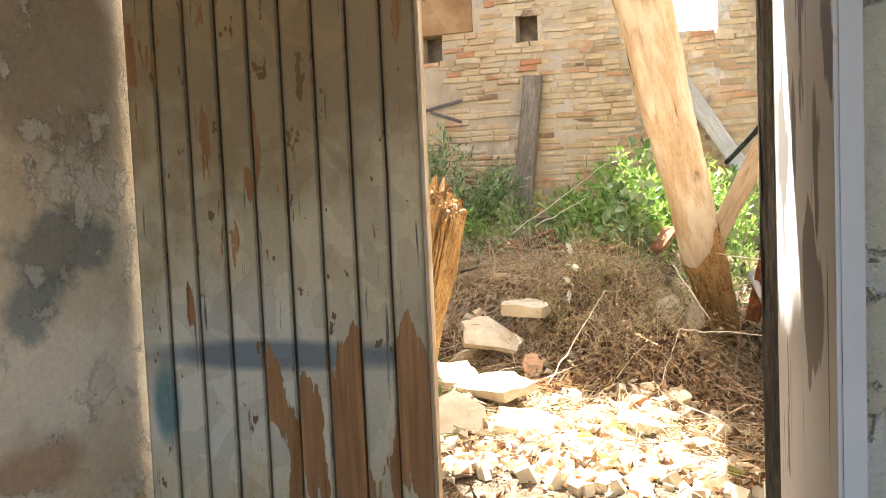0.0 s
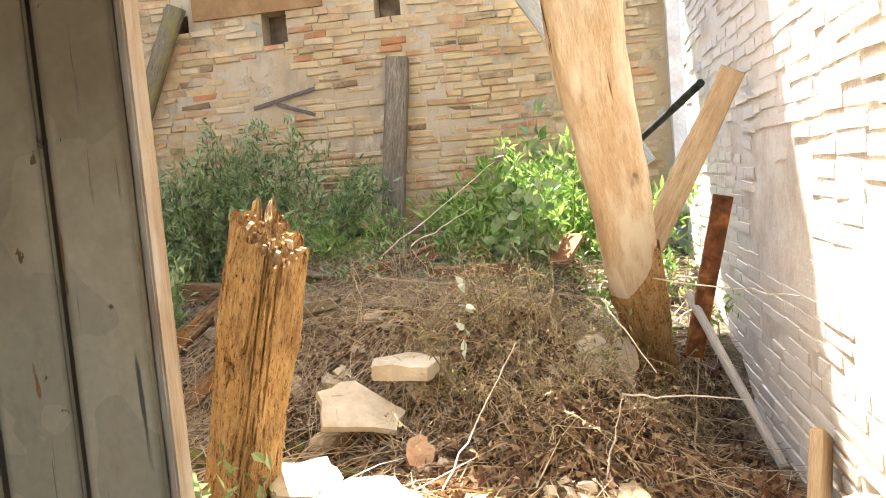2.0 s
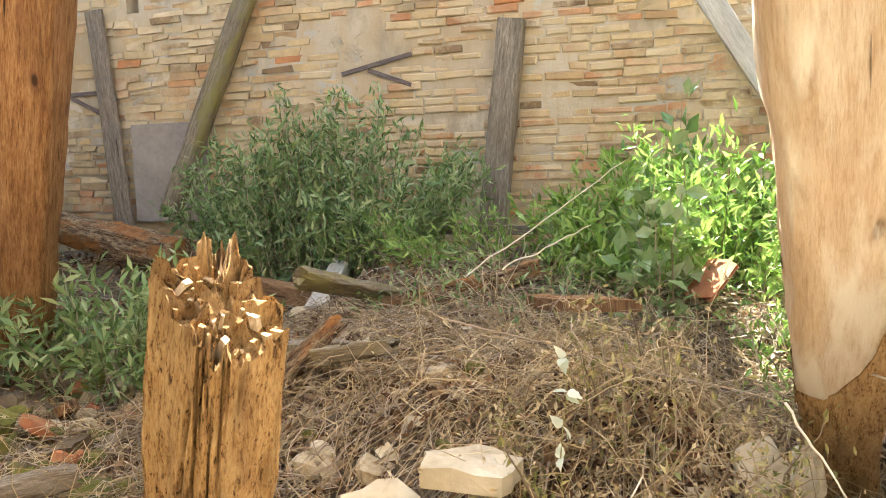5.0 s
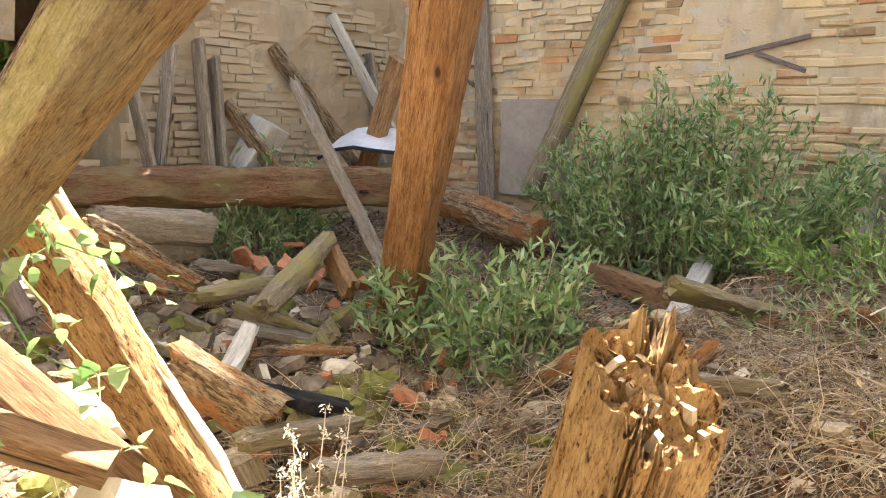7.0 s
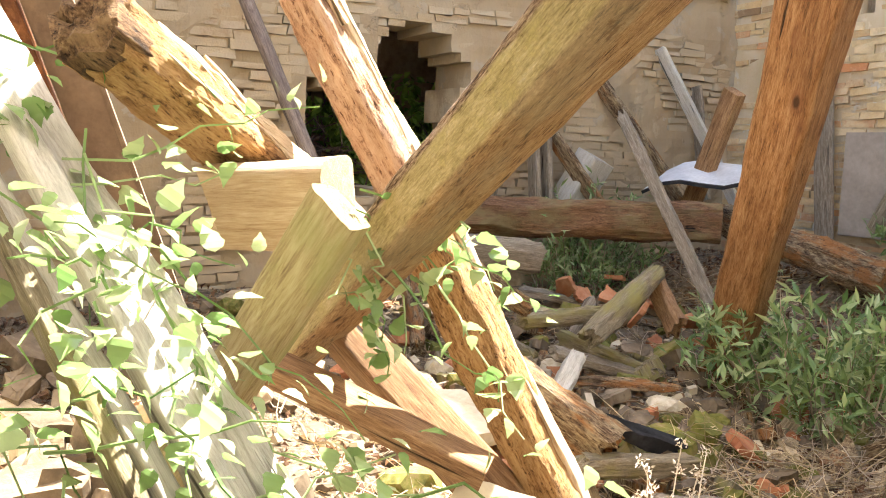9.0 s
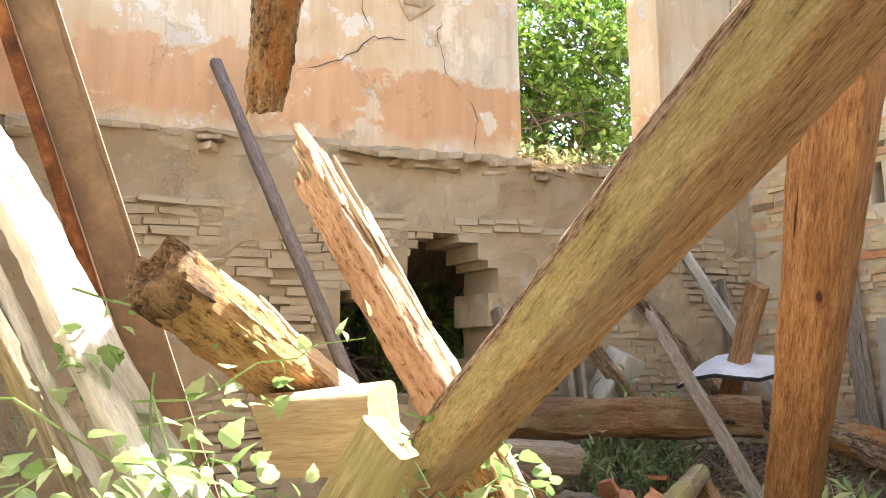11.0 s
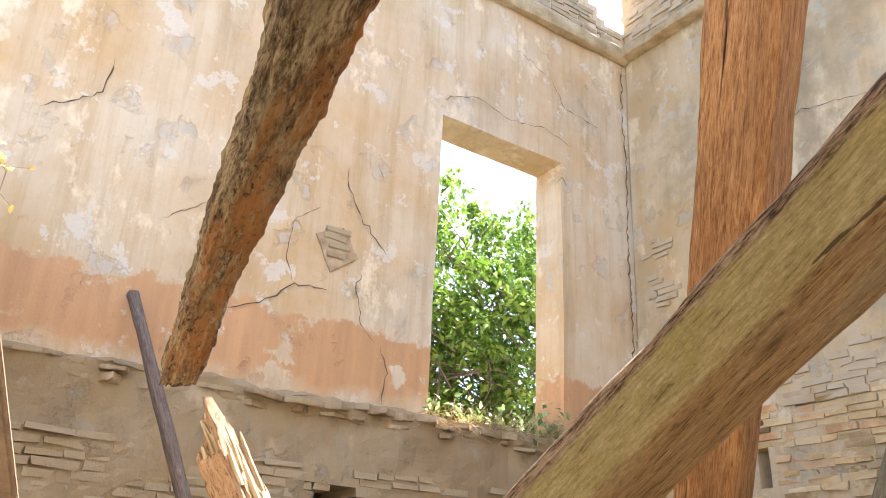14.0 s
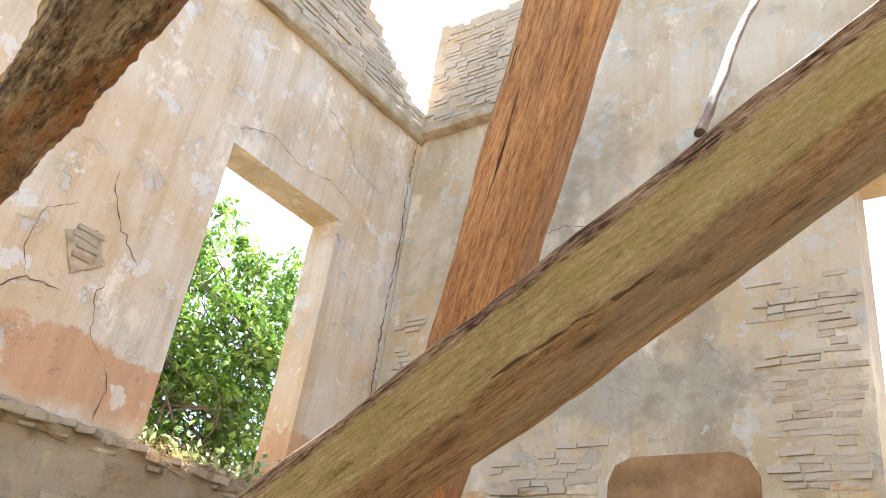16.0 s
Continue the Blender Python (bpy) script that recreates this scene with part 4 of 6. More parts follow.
timber("lit_board", "pale board end propped at the wall foot", (0.30, 3.5, 0.15), (0.34, 3.62, 0.72), 0.14, 0.06, "pale", roll=50, category="board", seed=22)

# boards leaning on the far walls
timber("grey_plank", "weathered grey plank against the brick wall", (-5.32, 8.88, 1.0), (-5.54, 8.92, 3.12), 0.17, 0.045, "grey", roll=0, category="plank", seed=23)
timber("leaning_pole", "mossy grey-brown pole leaning on the brick wall", (-4.75, 8.7, 1.35), (-3.98, 8.86, 3.15), 0.17, 0.15, "greymoss", category="pole", seed=24, power=3, grow=0.3)
timber("square_post", "weathered grey squared post against the brick wall", (-2.02, 8.78, 0.9), (-1.82, 8.86, 2.74), 0.20, 0.14, "grey", category="post", seed=25, wobble=0.01)
timber("white_plank", "pale plank leaning in the corner", (-5.95, 8.72, 1.2), (-6.5, 8.015, 2.823), 0.12, 0.04, "greywhite", category="plank", seed=26, break_end=0.03)
timber("brown_plank", "brown squared plank leaning beside the post", (-5.60, 7.53, 1.40), (-5.08, 7.40, 2.36), 0.15, 0.09, "oak", category="plank", seed=27)
timber("corner_plank", "brown rotten plank against the plastered wall", (-5.95, 7.95, 1.4), (-6.5, 7.338, 2.497), 0.14, 0.06, "rot_dark", category="plank", seed=28, break_end=0.03)
timber("short_plank", "short grey plank standing in the corner", (-6.3, 8.47, 1.5), (-6.5, 8.483, 2.53), 0.12, 0.04, "grey", category="plank", seed=30)
timber("red_board", "reddish dark broken board end", (-5.95, 7.1, 1.32), (-6.35, 6.76, 2.02), 0.14, 0.05, "rot_dark", category="board", seed=29, break_end=0.03)
for k, (y0, y1, top_) in enumerate(((6.10, 5.98, 2.24), (6.08, 6.34, 2.42), (6.56, 6.57, 2.49), (6.67, 6.71, 2.36))):
    timber("stake", "upright grey stake before the wall hole", (-6.25, y0, 1.3), (-6.42, y1, top_), 0.13, 0.05, "grey", category="stake", group="stakes by the hole", seed=40 + k, break_end=0.02)
timber("white_block", "pale sawn block on the log", (-6.35, 6.95, 1.48), (-6.2, 7.1, 1.86), 0.24, 0.26, "greywhite", category="block", seed=46, wobble=0.015)
timber("bush_beam", "pale squared beam sticking out of the bush", (-2.60, 6.98, 0.87), (-3.0, 8.5, 1.12), 0.125, 0.11, "greywhite", group=BEAMS, seed=47)
timber("bush_beam", "brown squared beam half buried", (-3.75, 7.95, 0.90), (-2.9, 7.45, 0.88), 0.15, 0.12, "oak", group=BEAMS, seed=48)
timber("wall_foot_beam", "long grey batten along the wall foot", (-3.2, 8.6, 1.22), (-1.2, 8.45, 1.22), 0.07, 0.05, "grey", group=BEAMS, seed=49)

# steel section leaning at the side
steel = thing("steel_beam", "leaning brown-painted steel beam with rusted flange", "steel beam")
foot, head_ = Vector((-2.914, 2.827, 1.968)), Vector((-2.835, 2.581, 2.658))
slant = (head_ - foot).normalized()
steel.matrix_world = facing(foot - slant * 1.0, head_, (0.976, -0.146, -0.163))
piece("web", box_mesh("web", 0.092, 0.012, 3.0, "brown_paint", 1, 0.002, 0.003), steel).location = (-0.014, 0, 1.5)
piece("flange", box_mesh("flange", 0.030, 0.08, 3.0, "rust", 2, 0.008, 0.004), steel, "heavily rusted flange").location = (0.048, 0.02, 1.5)
piece("flange", box_mesh("flange", 0.012, 0.05, 3.0, "brown_paint", 3, 0.002, 0.003), steel).location = (-0.066, -0.02, 1.5)

# lit grooved planks under the vine
J_FOOT, J_HEAD, J_OUT = Vector((-1.429, 3.111, 0.931)), Vector((-2.715, 2.427, 2.469)), Vector((0.72, 0.162, 0.675))
J_SIDE = (facing(J_FOOT, J_HEAD, J_OUT).to_3x3() @ Vector((1, 0, 0)))
for k, (across, wide, out_) in enumerate(((-0.058, 0.050, 0.0), (-0.012, 0.036, -0.012), (0.028, 0.040, 0.006), (0.068, 0.034, -0.006), (0.104, 0.030, -0.02))):
    o = J_SIDE * across + J_OUT * out_
    timber("vine_plank", "sunlit weathered grooved plank under a vine", J_FOOT + o, J_HEAD + o + Vector((0, 0, 0.05 * (k % 3) - 0.05)), wide, 0.045, "greymoss" if k == 4 else "greywhite",
           out=J_OUT, category="plank", group="planks under the vine", grow=0.5, seed=60 + k, n=36, power=5, wobble=0.010, step=0.03, bark=0.004, groove=0.3)
timber("plank_prop", "short mossy post propping up the planks", (-1.74, 2.95, 0.35), (-1.77, 2.93, 1.24), 0.10, 0.09, "greymoss", category="post", seed=66, power=5)

# the broken stump
stump = thing("broken_post", "broken-off worm-eaten orange post with pale splinters", "post")
stump.matrix_world = facing((-1.80, 4.53, 0.20), (-1.28, 3.97, 1.53), (0.416, 0.894, 0.168))
STUMP = (Vector((-1.28, 3.97, 1.53)) - Vector((-1.80, 4.53, 0.20))).length


def stump_mesh(n=120, rows=90):
    """A worn post: deep checks down its faces and a jagged rim, high at one corner, hollow within."""
    base = ring(0.245, 0.20, n, 3.6)
    verts, faces = [], []

    def rim(i):
        x = base[i % n][0]
        t = i / n
        high = 0.07 - 0.42 * (x + 0.122) if x > -0.05 else 0.05
        return STUMP - 0.06 + high + 0.045 * noise.noise(Vector((math.cos(t * 6.283) * 3.1, math.sin(t * 6.283) * 3.1, 1))) + 0.03 * noise.noise(Vector((math.cos(t * 6.283) * 11, math.sin(t * 6.283) * 11, 4)))

    for k in range(rows + 1):
        u = k / rows
        for i, (x, y) in enumerate(base):
            t = 6.283 * i / n
            z = u * rim(i)
            dirn = Vector((x, y, 0)).normalized()
            c = Vector((math.cos(t), math.sin(t), 0))
            check = noise.noise(Vector((c.x * 7, c.y * 7, z * 1.1)))
            d = 0.016 * noise.noise(Vector((c.x * 2, c.y * 2, z * 2.2))) + 0.005 * noise.noise(Vector((c.x * 16, c.y * 16, z * 6))) + 0.003 * noise.noise(Vector((c.x * 40, c.y * 40, z * 30)))
            d -= 0.030 * max(0.0, 1 - abs(check) / 0.10) * (0.4 + 0.6 * max(0.0, noise.noise(Vector((c.x * 1.5, c.y * 1.5, z * 1.7))) + 0.3))
            s_ = 1.06 - 0.08 * u
            verts.append((x * s_ + dirn.x * d, y * s_ + dirn.y * d, z))
    for k in range(rows):
        for i in range(n):
            j_ = (i + 1) % n
            faces.append((k * n + i, k * n + j_, (k + 1) * n + j_, (k + 1) * n + i))
    last = rows * n
    for shrink, drop in ((0.93, 0.0), (0.80, 0.018), (0.6, 0.03), (0.4, 0.02), (0.2, 0.025)):
        row = len(verts)
        for i in range(n):
            x, y, z = verts[rows * n + i]
            mean = STUMP - 0.03 - 0.30 * x * shrink
            zz = z * shrink + mean * (1 - shrink) - drop + 0.05 * noise.noise(Vector((x * shrink * 38, y * shrink * 38, 3))) + 0.018 * noise.noise(Vector((x * shrink * 120, y * shrink * 120, 6)))
            verts.append((x * shrink, y * shrink, zz))
        for i in range(n):
            j_ = (i + 1) % n
            faces.append((last + i, last + j_, row + j_, row + i))
        last = row
    faces.append(tuple(last + i for i in range(n)))
    faces.append(tuple(range(n - 1, -1, -1)))
    return mesh_of("shaft", verts, faces, "rot", True)


piece("shaft", stump_mesh(), stump)
for k in range(45):
    a = rnd.uniform(0, 6.283)
    q = rnd.uniform(0.3, 0.96)
    x, y = math.copysign(abs(math.cos(a)) ** 0.55, math.cos(a)) * 0.112 * q, math.copysign(abs(math.sin(a)) ** 0.55, math.sin(a)) * 0.090 * q
    z = STUMP - 0.045 - 0.38 * max(x, -0.05) + rnd.uniform(-0.03, 0.008)
    sp = Soup()
    t_ = rnd.uniform(0.003, 0.0075)
    sp.box(Vector((x, y, z)), Vector((t_, t_ * 0.3, 0)), Vector((-t_ * 0.2, t_ * 0.8, 0)), Vector((rnd.gauss(0, 0.004), rnd.gauss(0, 0.004), rnd.uniform(0.006, 0.020))), 0.010)
    piece("splinter", sp.mesh("splinter", "splinter" if k % 3 == 0 else "rot"), stump, "torn splinter")

# ---------------------------------------------------------------- rubble
ROCKS = [rock_mesh("rock", (1, 0.8, 0.55), m, i) for i, m in enumerate(("limestone", "limestone", "slab", "mossy", "limestone", "tile"))]


def lay(me, x, y, size, label, category, name, group="", tilt=25, up=0.02):
    ob = new(name, me)
    ob.matrix_world = Matrix.Translation(on(x, y, up)) @ Euler((radians(rnd.uniform(-tilt, tilt)), radians(rnd.uniform(-tilt, tilt)), rnd.uniform(0, 6.28))).to_matrix().to_4x4() @ Matrix.Diagonal((size, size, size, 1))
    return tagged(ob, label, category, group)


heap = Soup()
for k in range(900):
    zone = rnd.random()
    if zone < 0.30:
        x, y, s = rnd.uniform(-1.7, 0.1), rnd.uniform(3.3, 4.4), rnd.uniform(0.05, 0.17)
    elif zone < 0.75:
        x, y, s = rnd.uniform(-6.0, -2.6), rnd.uniform(3.6, 7.0), rnd.uniform(0.08, 0.26)
    else:
        x, y, s = rnd.uniform(-3.4, -1.0), rnd.uniform(4.6, 6.6), rnd.uniform(0.05, 0.17)
    me = ROCKS[3] if zone >= 0.30 and k % 3 == 0 else ROCKS[k % 6]
    if k < 290:
        lay(me, x, y, s, {"mossy": "green mossy rubble stone", "tile": "broken reddish clay lump"}.get(me.materials[0].name, "broken pale rubble stone"), "stone", "rubble_stone", "rubble stones")
    else:
        m = Matrix.Translation(on(x, y, 0.01)) @ Euler((rnd.uniform(-0.5, 0.5), rnd.uniform(-0.5, 0.5), rnd.uniform(0, 6.28))).to_matrix().to_4x4() @ Matrix.Scale(s * 0.7, 4)
        n0 = len(heap.v)
        heap.v += [m @ v.co for v in me.vertices]
        heap.f += [tuple(n0 + q for q in p.vertices) for p in me.polygons]
tagged(new("rubble", heap.mesh("rubble", "dusty_dimmed")), "dust-brown rubble and broken masonry, darkened for shade", "rubble", kind="stuff")


def plate_mesh(name, w, d, h, mat, seed):
    """A broken plate: an uneven polygon with chipped edges and a slightly wavy face."""
    rr = random.Random(seed)
    n = rr.randint(4, 6)
    turn = [2 * math.pi * (i + rr.uniform(-0.28, 0.28)) / n for i in range(n)]
    rim = []
    for a in turn:
        q = rr.uniform(0.95, 1.08)
        rim.append((math.copysign(abs(math.cos(a)) ** 0.9, math.cos(a)) * w / 2 * q, math.copysign(abs(math.sin(a)) ** 0.9, math.sin(a)) * d / 2 * q))
    edge = []
    for i in range(n):
        for u in (0.0, 0.33, 0.67):
            x = rim[i][0] + (rim[(i + 1) % n][0] - rim[i][0]) * u + rr.gauss(0, 0.006)
            y = rim[i][1] + (rim[(i + 1) % n][1] - rim[i][1]) * u + rr.gauss(0, 0.006)
            edge.append((x, y))
    m, verts, faces = len(edge), [], []
    for s, z in ((0.6, -h / 2), (0.97, -h / 2), (1.0, -0.2 * h), (0.99, h / 2), (0.6, h / 2)):
        verts += [(x * s, y * s, z + rr.gauss(0, 0.05 * h) + 0.12 * h * rag(x * 4, y * 4)) for x, y in edge]
    for k in range(4):
        faces += [(k * m + i, k * m + (i + 1) % m, (k + 1) * m + (i + 1) % m, (k + 1) * m + i) for i in range(m)]
    faces += [tuple(range(m - 1, -1, -1)), tuple(range(4 * m, 5 * m))]
    return mesh_of(name, verts, faces, mat)


def slab(x, y, z, w, d, h, rot, mat="slab", label="broken flat pale stone slab", name="stone_slab"):
    ob = new(name, plate_mesh(name, w, d, h, mat, int(abs(x * 31 + y * 57))))
    ob.matrix_world = pose(x, y, z, *rot)
    return tagged(ob, label, name.split("_")[-1], "fallen slabs")


slab(-1.33, 4.90, 0.64, 0.44, 0.36, 0.035, (32, 4, 40))
slab(-1.13, 5.02, 0.80, 0.34, 0.20, 0.07, (8, 3, 18))
slab(-1.02, 4.68, 0.50, 0.13, 0.18, 0.07, (50, 0, 15), "pink_tile", "broken pinkish clay brick", "broken_brick")
slab(-1.12, 4.20, 0.50, 0.62, 0.26, 0.05, (16, -6, -35))
slab(-1.42, 4.42, 0.50, 0.30, 0.26, 0.06, (24, 8, 15))
slab(-1.20, 3.62, 0.46, 0.34, 0.42, 0.06, (22, -10, 30))
slab(-0.85, 3.75, 0.42, 0.42, 0.30, 0.08, (6, 8, 10))
slab(-1.45, 3.9, 0.45, 0.26, 0.22, 0.08, (35, 10, 60))
slab(-0.62, 3.5, 0.40, 0.30, 0.22, 0.06, (12, -8, 40))
slab(-0.35, 3.9, 0.42, 0.28, 0.2, 0.05, (20, 15, 70))
slab(-0.3, 5.35, 0.72, 0.18, 0.30, 0.03, (60, 10, 20), "slab", "upright thin stone flake")
slab(-0.62, 5.18, 0.68, 0.16, 0.26, 0.03, (62, -12, -10), "slab", "upright thin stone flake")
slab(-0.15, 5.45, 0.68, 0.14, 0.24, 0.03, (65, 20, 30), "slab", "upright thin stone flake")
slab(-2.15, 5.9, 0.95, 0.5, 0.10, 0.05, (10, 4, 30), "grey", "half-buried weathered board piece", "board_piece")
slab(-1.0, 6.5, 1.05, 0.55, 0.12, 0.06, (5, 0, -10), "oak", "half-buried brown board piece", "board_piece")
slab(-0.42, 7.1, 1.08, 0.06, 0.30, 0.22, (0, 40, 30), "tile", "upright reddish clay tile", "clay_tile")
slab(-2.32, 3.62, 1.02, 0.3, 0.24, 0.03, (50, 20, 30), "slab", "round-edged flat pale stone plate")
r5 = random.Random(5)
for k in range(190):
    x, y = r5.uniform(-5.4, -2.9), r5.uniform(4.5, 6.9)
    mat, lab, nm = r5.choice((("mossy", "green mossy broken stone in the rubble", "mossy_stone"), ("dusty_dimmed", "dust-brown broken stone in the rubble, darkened for shade", "broken_stone"), ("tile", "broken terracotta tile in the rubble", "roof_tile"),
                              ("rot_dark", "dark rotten board scrap in the rubble", "board_piece"), ("mossy", "green mossy broken stone in the rubble", "mossy_stone"), ("dusty_dimmed", "dust-brown broken stone in the rubble, darkened for shade", "broken_stone"), ("greymoss", "mossy weathered board scrap", "board_piece")))
    w = r5.uniform(0.10, 0.30)
    slab(x, y, on(x, y).z + r5.uniform(0.0, 0.09), w, w * r5.uniform(0.4, 0.9), r5.uniform(0.03, 0.10), (r5.uniform(-35, 35), r5.uniform(-35, 35), r5.uniform(0, 180)), mat, lab, nm)
for k in range(46):
    x, y = r5.uniform(-5.3, -2.0), r5.uniform(2.6, 3.5)
    w = r5.uniform(0.14, 0.36)
    slab(x, y, on(x, y).z + r5.uniform(0.02, 0.12), w, w * r5.uniform(0.5, 0.9), r5.uniform(0.05, 0.12), (r5.uniform(-30, 30), r5.uniform(-30, 30), r5.uniform(0, 180)), r5.choice(("dusty_dimmed", "limestone", "dusty_dimmed")), "brown broken stone under the planks", "broken_stone")
slab(-3.9, 4.4, 0.72, 0.7, 0.5, 0.06, (6, 4, 20))
for k in range(9):
    slab(rnd.uniform(-5.7, -4.5), rnd.uniform(6.0, 6.9), rnd.uniform(0.8, 1.05), rnd.uniform(0.16, 0.34), 0.16, 0.03, (rnd.uniform(-60, 60), rnd.uniform(-40, 40), rnd.uniform(0, 180)), "tile", "broken terracotta roof tile", "roof_tile")
for k in range(22):
    a = Vector((rnd.uniform(-5.6, -3.4), rnd.uniform(4.4, 6.7), 0)) if k % 3 else Vector((rnd.uniform(-3.6, -1.8), rnd.uniform(5.2, 7.2), 0))
    p = on(a.x, a.y, 0.05)
    q = on(a.x + rnd.uniform(-0.9, 0.9), a.y + rnd.uniform(-0.7, 0.7), rnd.uniform(0.08, 0.35))
    if (q - p).length > 0.25:
        timber("mossy_log", "short mossy broken timber in the rubble", p, q, rnd.uniform(0.05, 0.13), rnd.uniform(0.04, 0.09), ("greymoss", "grey", "rot_dark", "rot_dark")[k % 4], category="timber", group="rubble timbers", seed=90 + k, power=4, wobble=0.022, n=24, step=0.04, bark=0.007, break_end=0.05, break_start=0.05)

timber("split_log", "weathered grey split log under the long log", (-5.3, 5.13, 1.29), (-5.24, 5.8, 1.21), 0.28, 0.21, "grey", category="log", group="rubble timbers", seed=45, power=4, wobble=0.022, n=28, step=0.03, bark=0.007, break_end=0.05, break_start=0.05)
timber("fallen_rafter", "slim brown rafter lying in rubble", (-4.35, 4.59, 1.43), (-4.24, 5.08, 1.09), 0.1, 0.075, "rot_dark", category="rafter", group="rubble timbers", seed=36, power=4, wobble=0.022, n=28, step=0.03, bark=0.007, break_end=0.05, break_start=0.05)
timber("mossy_log", "short mossy broken timber in the rubble", (-4.65, 5.32, 0.93), (-4.57, 5.8, 0.96), 0.12, 0.09, "greymoss", category="log", group="rubble timbers", seed=43, power=4, wobble=0.022, n=28, step=0.03, bark=0.007, break_end=0.05, break_start=0.05)
timber("mossy_log", "yellow mossy split log in the rubble", (-4.34, 5.57, 0.88), (-4.46, 6.14, 1.19), 0.15, 0.112, "greymoss", category="log", group="rubble timbers", seed=37, power=4, wobble=0.022, n=28, step=0.03, bark=0.007, break_end=0.05, break_start=0.05)
timber("mossy_log", "brown broken timber end in the rubble", (-4.52, 6.21, 1.11), (-4.26, 6.14, 0.91), 0.12, 0.09, "oak", category="log", group="rubble timbers", seed=41, power=4, wobble=0.022, n=28, step=0.03, bark=0.007, break_end=0.05, break_start=0.05)
timber("sunken_beam", "dark heavy beam sunk in rubble", (-3.41, 4.44, 1.0), (-3.08, 4.61, 0.81), 0.19, 0.143, "rot_dark", category="beam", group="rubble timbers", seed=32, power=4, wobble=0.022, n=28, step=0.03, bark=0.007, break_end=0.05, break_start=0.05)
timber("charred_board", "charred black board among dry stalks", (-3.4, 4.73, 0.83), (-3.18, 5.08, 0.7), 0.08, 0.06, "black", category="board", group="rubble timbers", seed=39, power=4, wobble=0.022, n=28, step=0.03, bark=0.007, break_end=0.05, break_start=0.05)
timber("mossy_log", "mossy grey log lying among stalks", (-3.04, 4.47, 0.78), (-3.01, 4.98, 0.73), 0.1, 0.075, "greymoss", category="log", group="rubble timbers", seed=36, power=4, wobble=0.022, n=28, step=0.03, bark=0.007, break_end=0.05, break_start=0.05)
timber("board_piece", "half-buried weathered board lying on rubble", (-2.78, 4.57, 0.71), (-2.68, 5.08, 0.63), 0.12, 0.09, "grey", category="piece", group="rubble timbers", seed=43, power=4, wobble=0.022, n=28, step=0.03, bark=0.007, break_end=0.05, break_start=0.05)
timber("board_piece", "pale weathered board piece standing in rubble", (-4.0, 5.08, 0.69), (-4.14, 5.31, 0.84), 0.13, 0.098, "greywhite", category="piece", group="rubble timbers", seed=46, power=4, wobble=0.022, n=28, step=0.03, bark=0.007, break_end=0.05, break_start=0.05)

# sheet metal with a rubber strip, wall panel, iron bits
sheet = thing("metal_sheet", "bent whitish metal sheet with a black rubber edge", "sheet metal")
sv = [(u * 0.16, w * 0.22, 0.05 * math.sin(u * 1.1) + 0.03 * w + (0.0 if layer else 0.004)) for layer in (0, 1) for u in range(6) for w in range(3)]
sf = [(l * 18 + u * 3 + w, l * 18 + (u + 1) * 3 + w, l * 18 + (u + 1) * 3 + w + 1, l * 18 + u * 3 + w + 1) for l in (0, 1) for u in range(5) for w in range(2)]
piece("panel", mesh_of("panel", sv, sf, "metal", True), sheet)
sb = Soup()
sb.stick([Vector((0.16 * u, -0.01, 0.05 * math.sin(u * 1.1) - 0.01)) for u in range(6)], 0.018)
piece("strip", sb.mesh("strip", "black"), sheet, "black rubber strip")
sheet.matrix_world = pose(-5.66, 7.12, 1.62, 12, -10, 18)
panel = new("wall_panel", box_mesh("wall_panel", 0.75, 0.03, 0.85, "greypanel", 5, 0.002, 0.004))
panel.location = (-4.88, 8.945, 1.70)
tagged(panel, "flat grey-brown panel against the brick wall", "panel")
for a, b in (((-3.25, 8.98, 2.44), (-2.65, 8.98, 2.56)), ((-3.02, 8.98, 2.46), (-2.66, 8.98, 2.32)), ((-5.95, 8.975, 2.42), (-5.45, 8.975, 2.42)), ((-5.9, 8.975, 2.40), (-5.55, 8.975, 2.22))):
    timber("iron_bracket", "thin dark iron strap on the brick wall", a, b, 0.035, 0.012, "darkpole", category="bracket", seed=5, wobble=0.003)


# broken ledge of the lost floor
r3 = random.Random(11)
y = 3.0
while y < 8.9:
    w = r3.uniform(0.12, 0.42)
    for lift, push, share in ((-0.02, 0.05, 0.75), (-0.09, 0.0, 0.5)):
        if r3.random() < share:
            wd = w * r3.uniform(0.7, 1.5)
            ob = piece("ledge_stone", plate_mesh("ledge_stone", r3.uniform(0.12, 0.30), wd, r3.uniform(0.025, 0.06), r3.choice(("mortar", "mortar", "brick_left")), int(y * 30 - lift * 100)), left_low)
            ob.matrix_world = pose(XW + push + r3.uniform(-0.03, 0.05), y + w / 2, LEDGE + lift + r3.uniform(-0.025, 0.025), r3.uniform(-7, 7), r3.uniform(-6, 14), r3.uniform(-10, 10))
    y += w + 0.02
ledge_line = piece("ledge_band", bar_mesh("ledge_band", 6.4, 0.10, 0.16, "plaster_low", seed=71, n=20, power=3.0, wobble=0.05, step=0.05, bark=0.012), left_low, "crumbling edge of the lost floor")
ledge_line.matrix_world = axis_pose((XW + 0.02, 2.5, LEDGE - 0.06), (XW + 0.02, 8.9, LEDGE - 0.02))
bare = piece("bare_patch", plate_mesh("bare_patch", 0.44, 0.42, 0.012, "mortar", 8), left_wall, "patch of lost plaster")
bare.matrix_world = pose(XW + 0.012, 5.36, 4.76, 0, 90, 0)


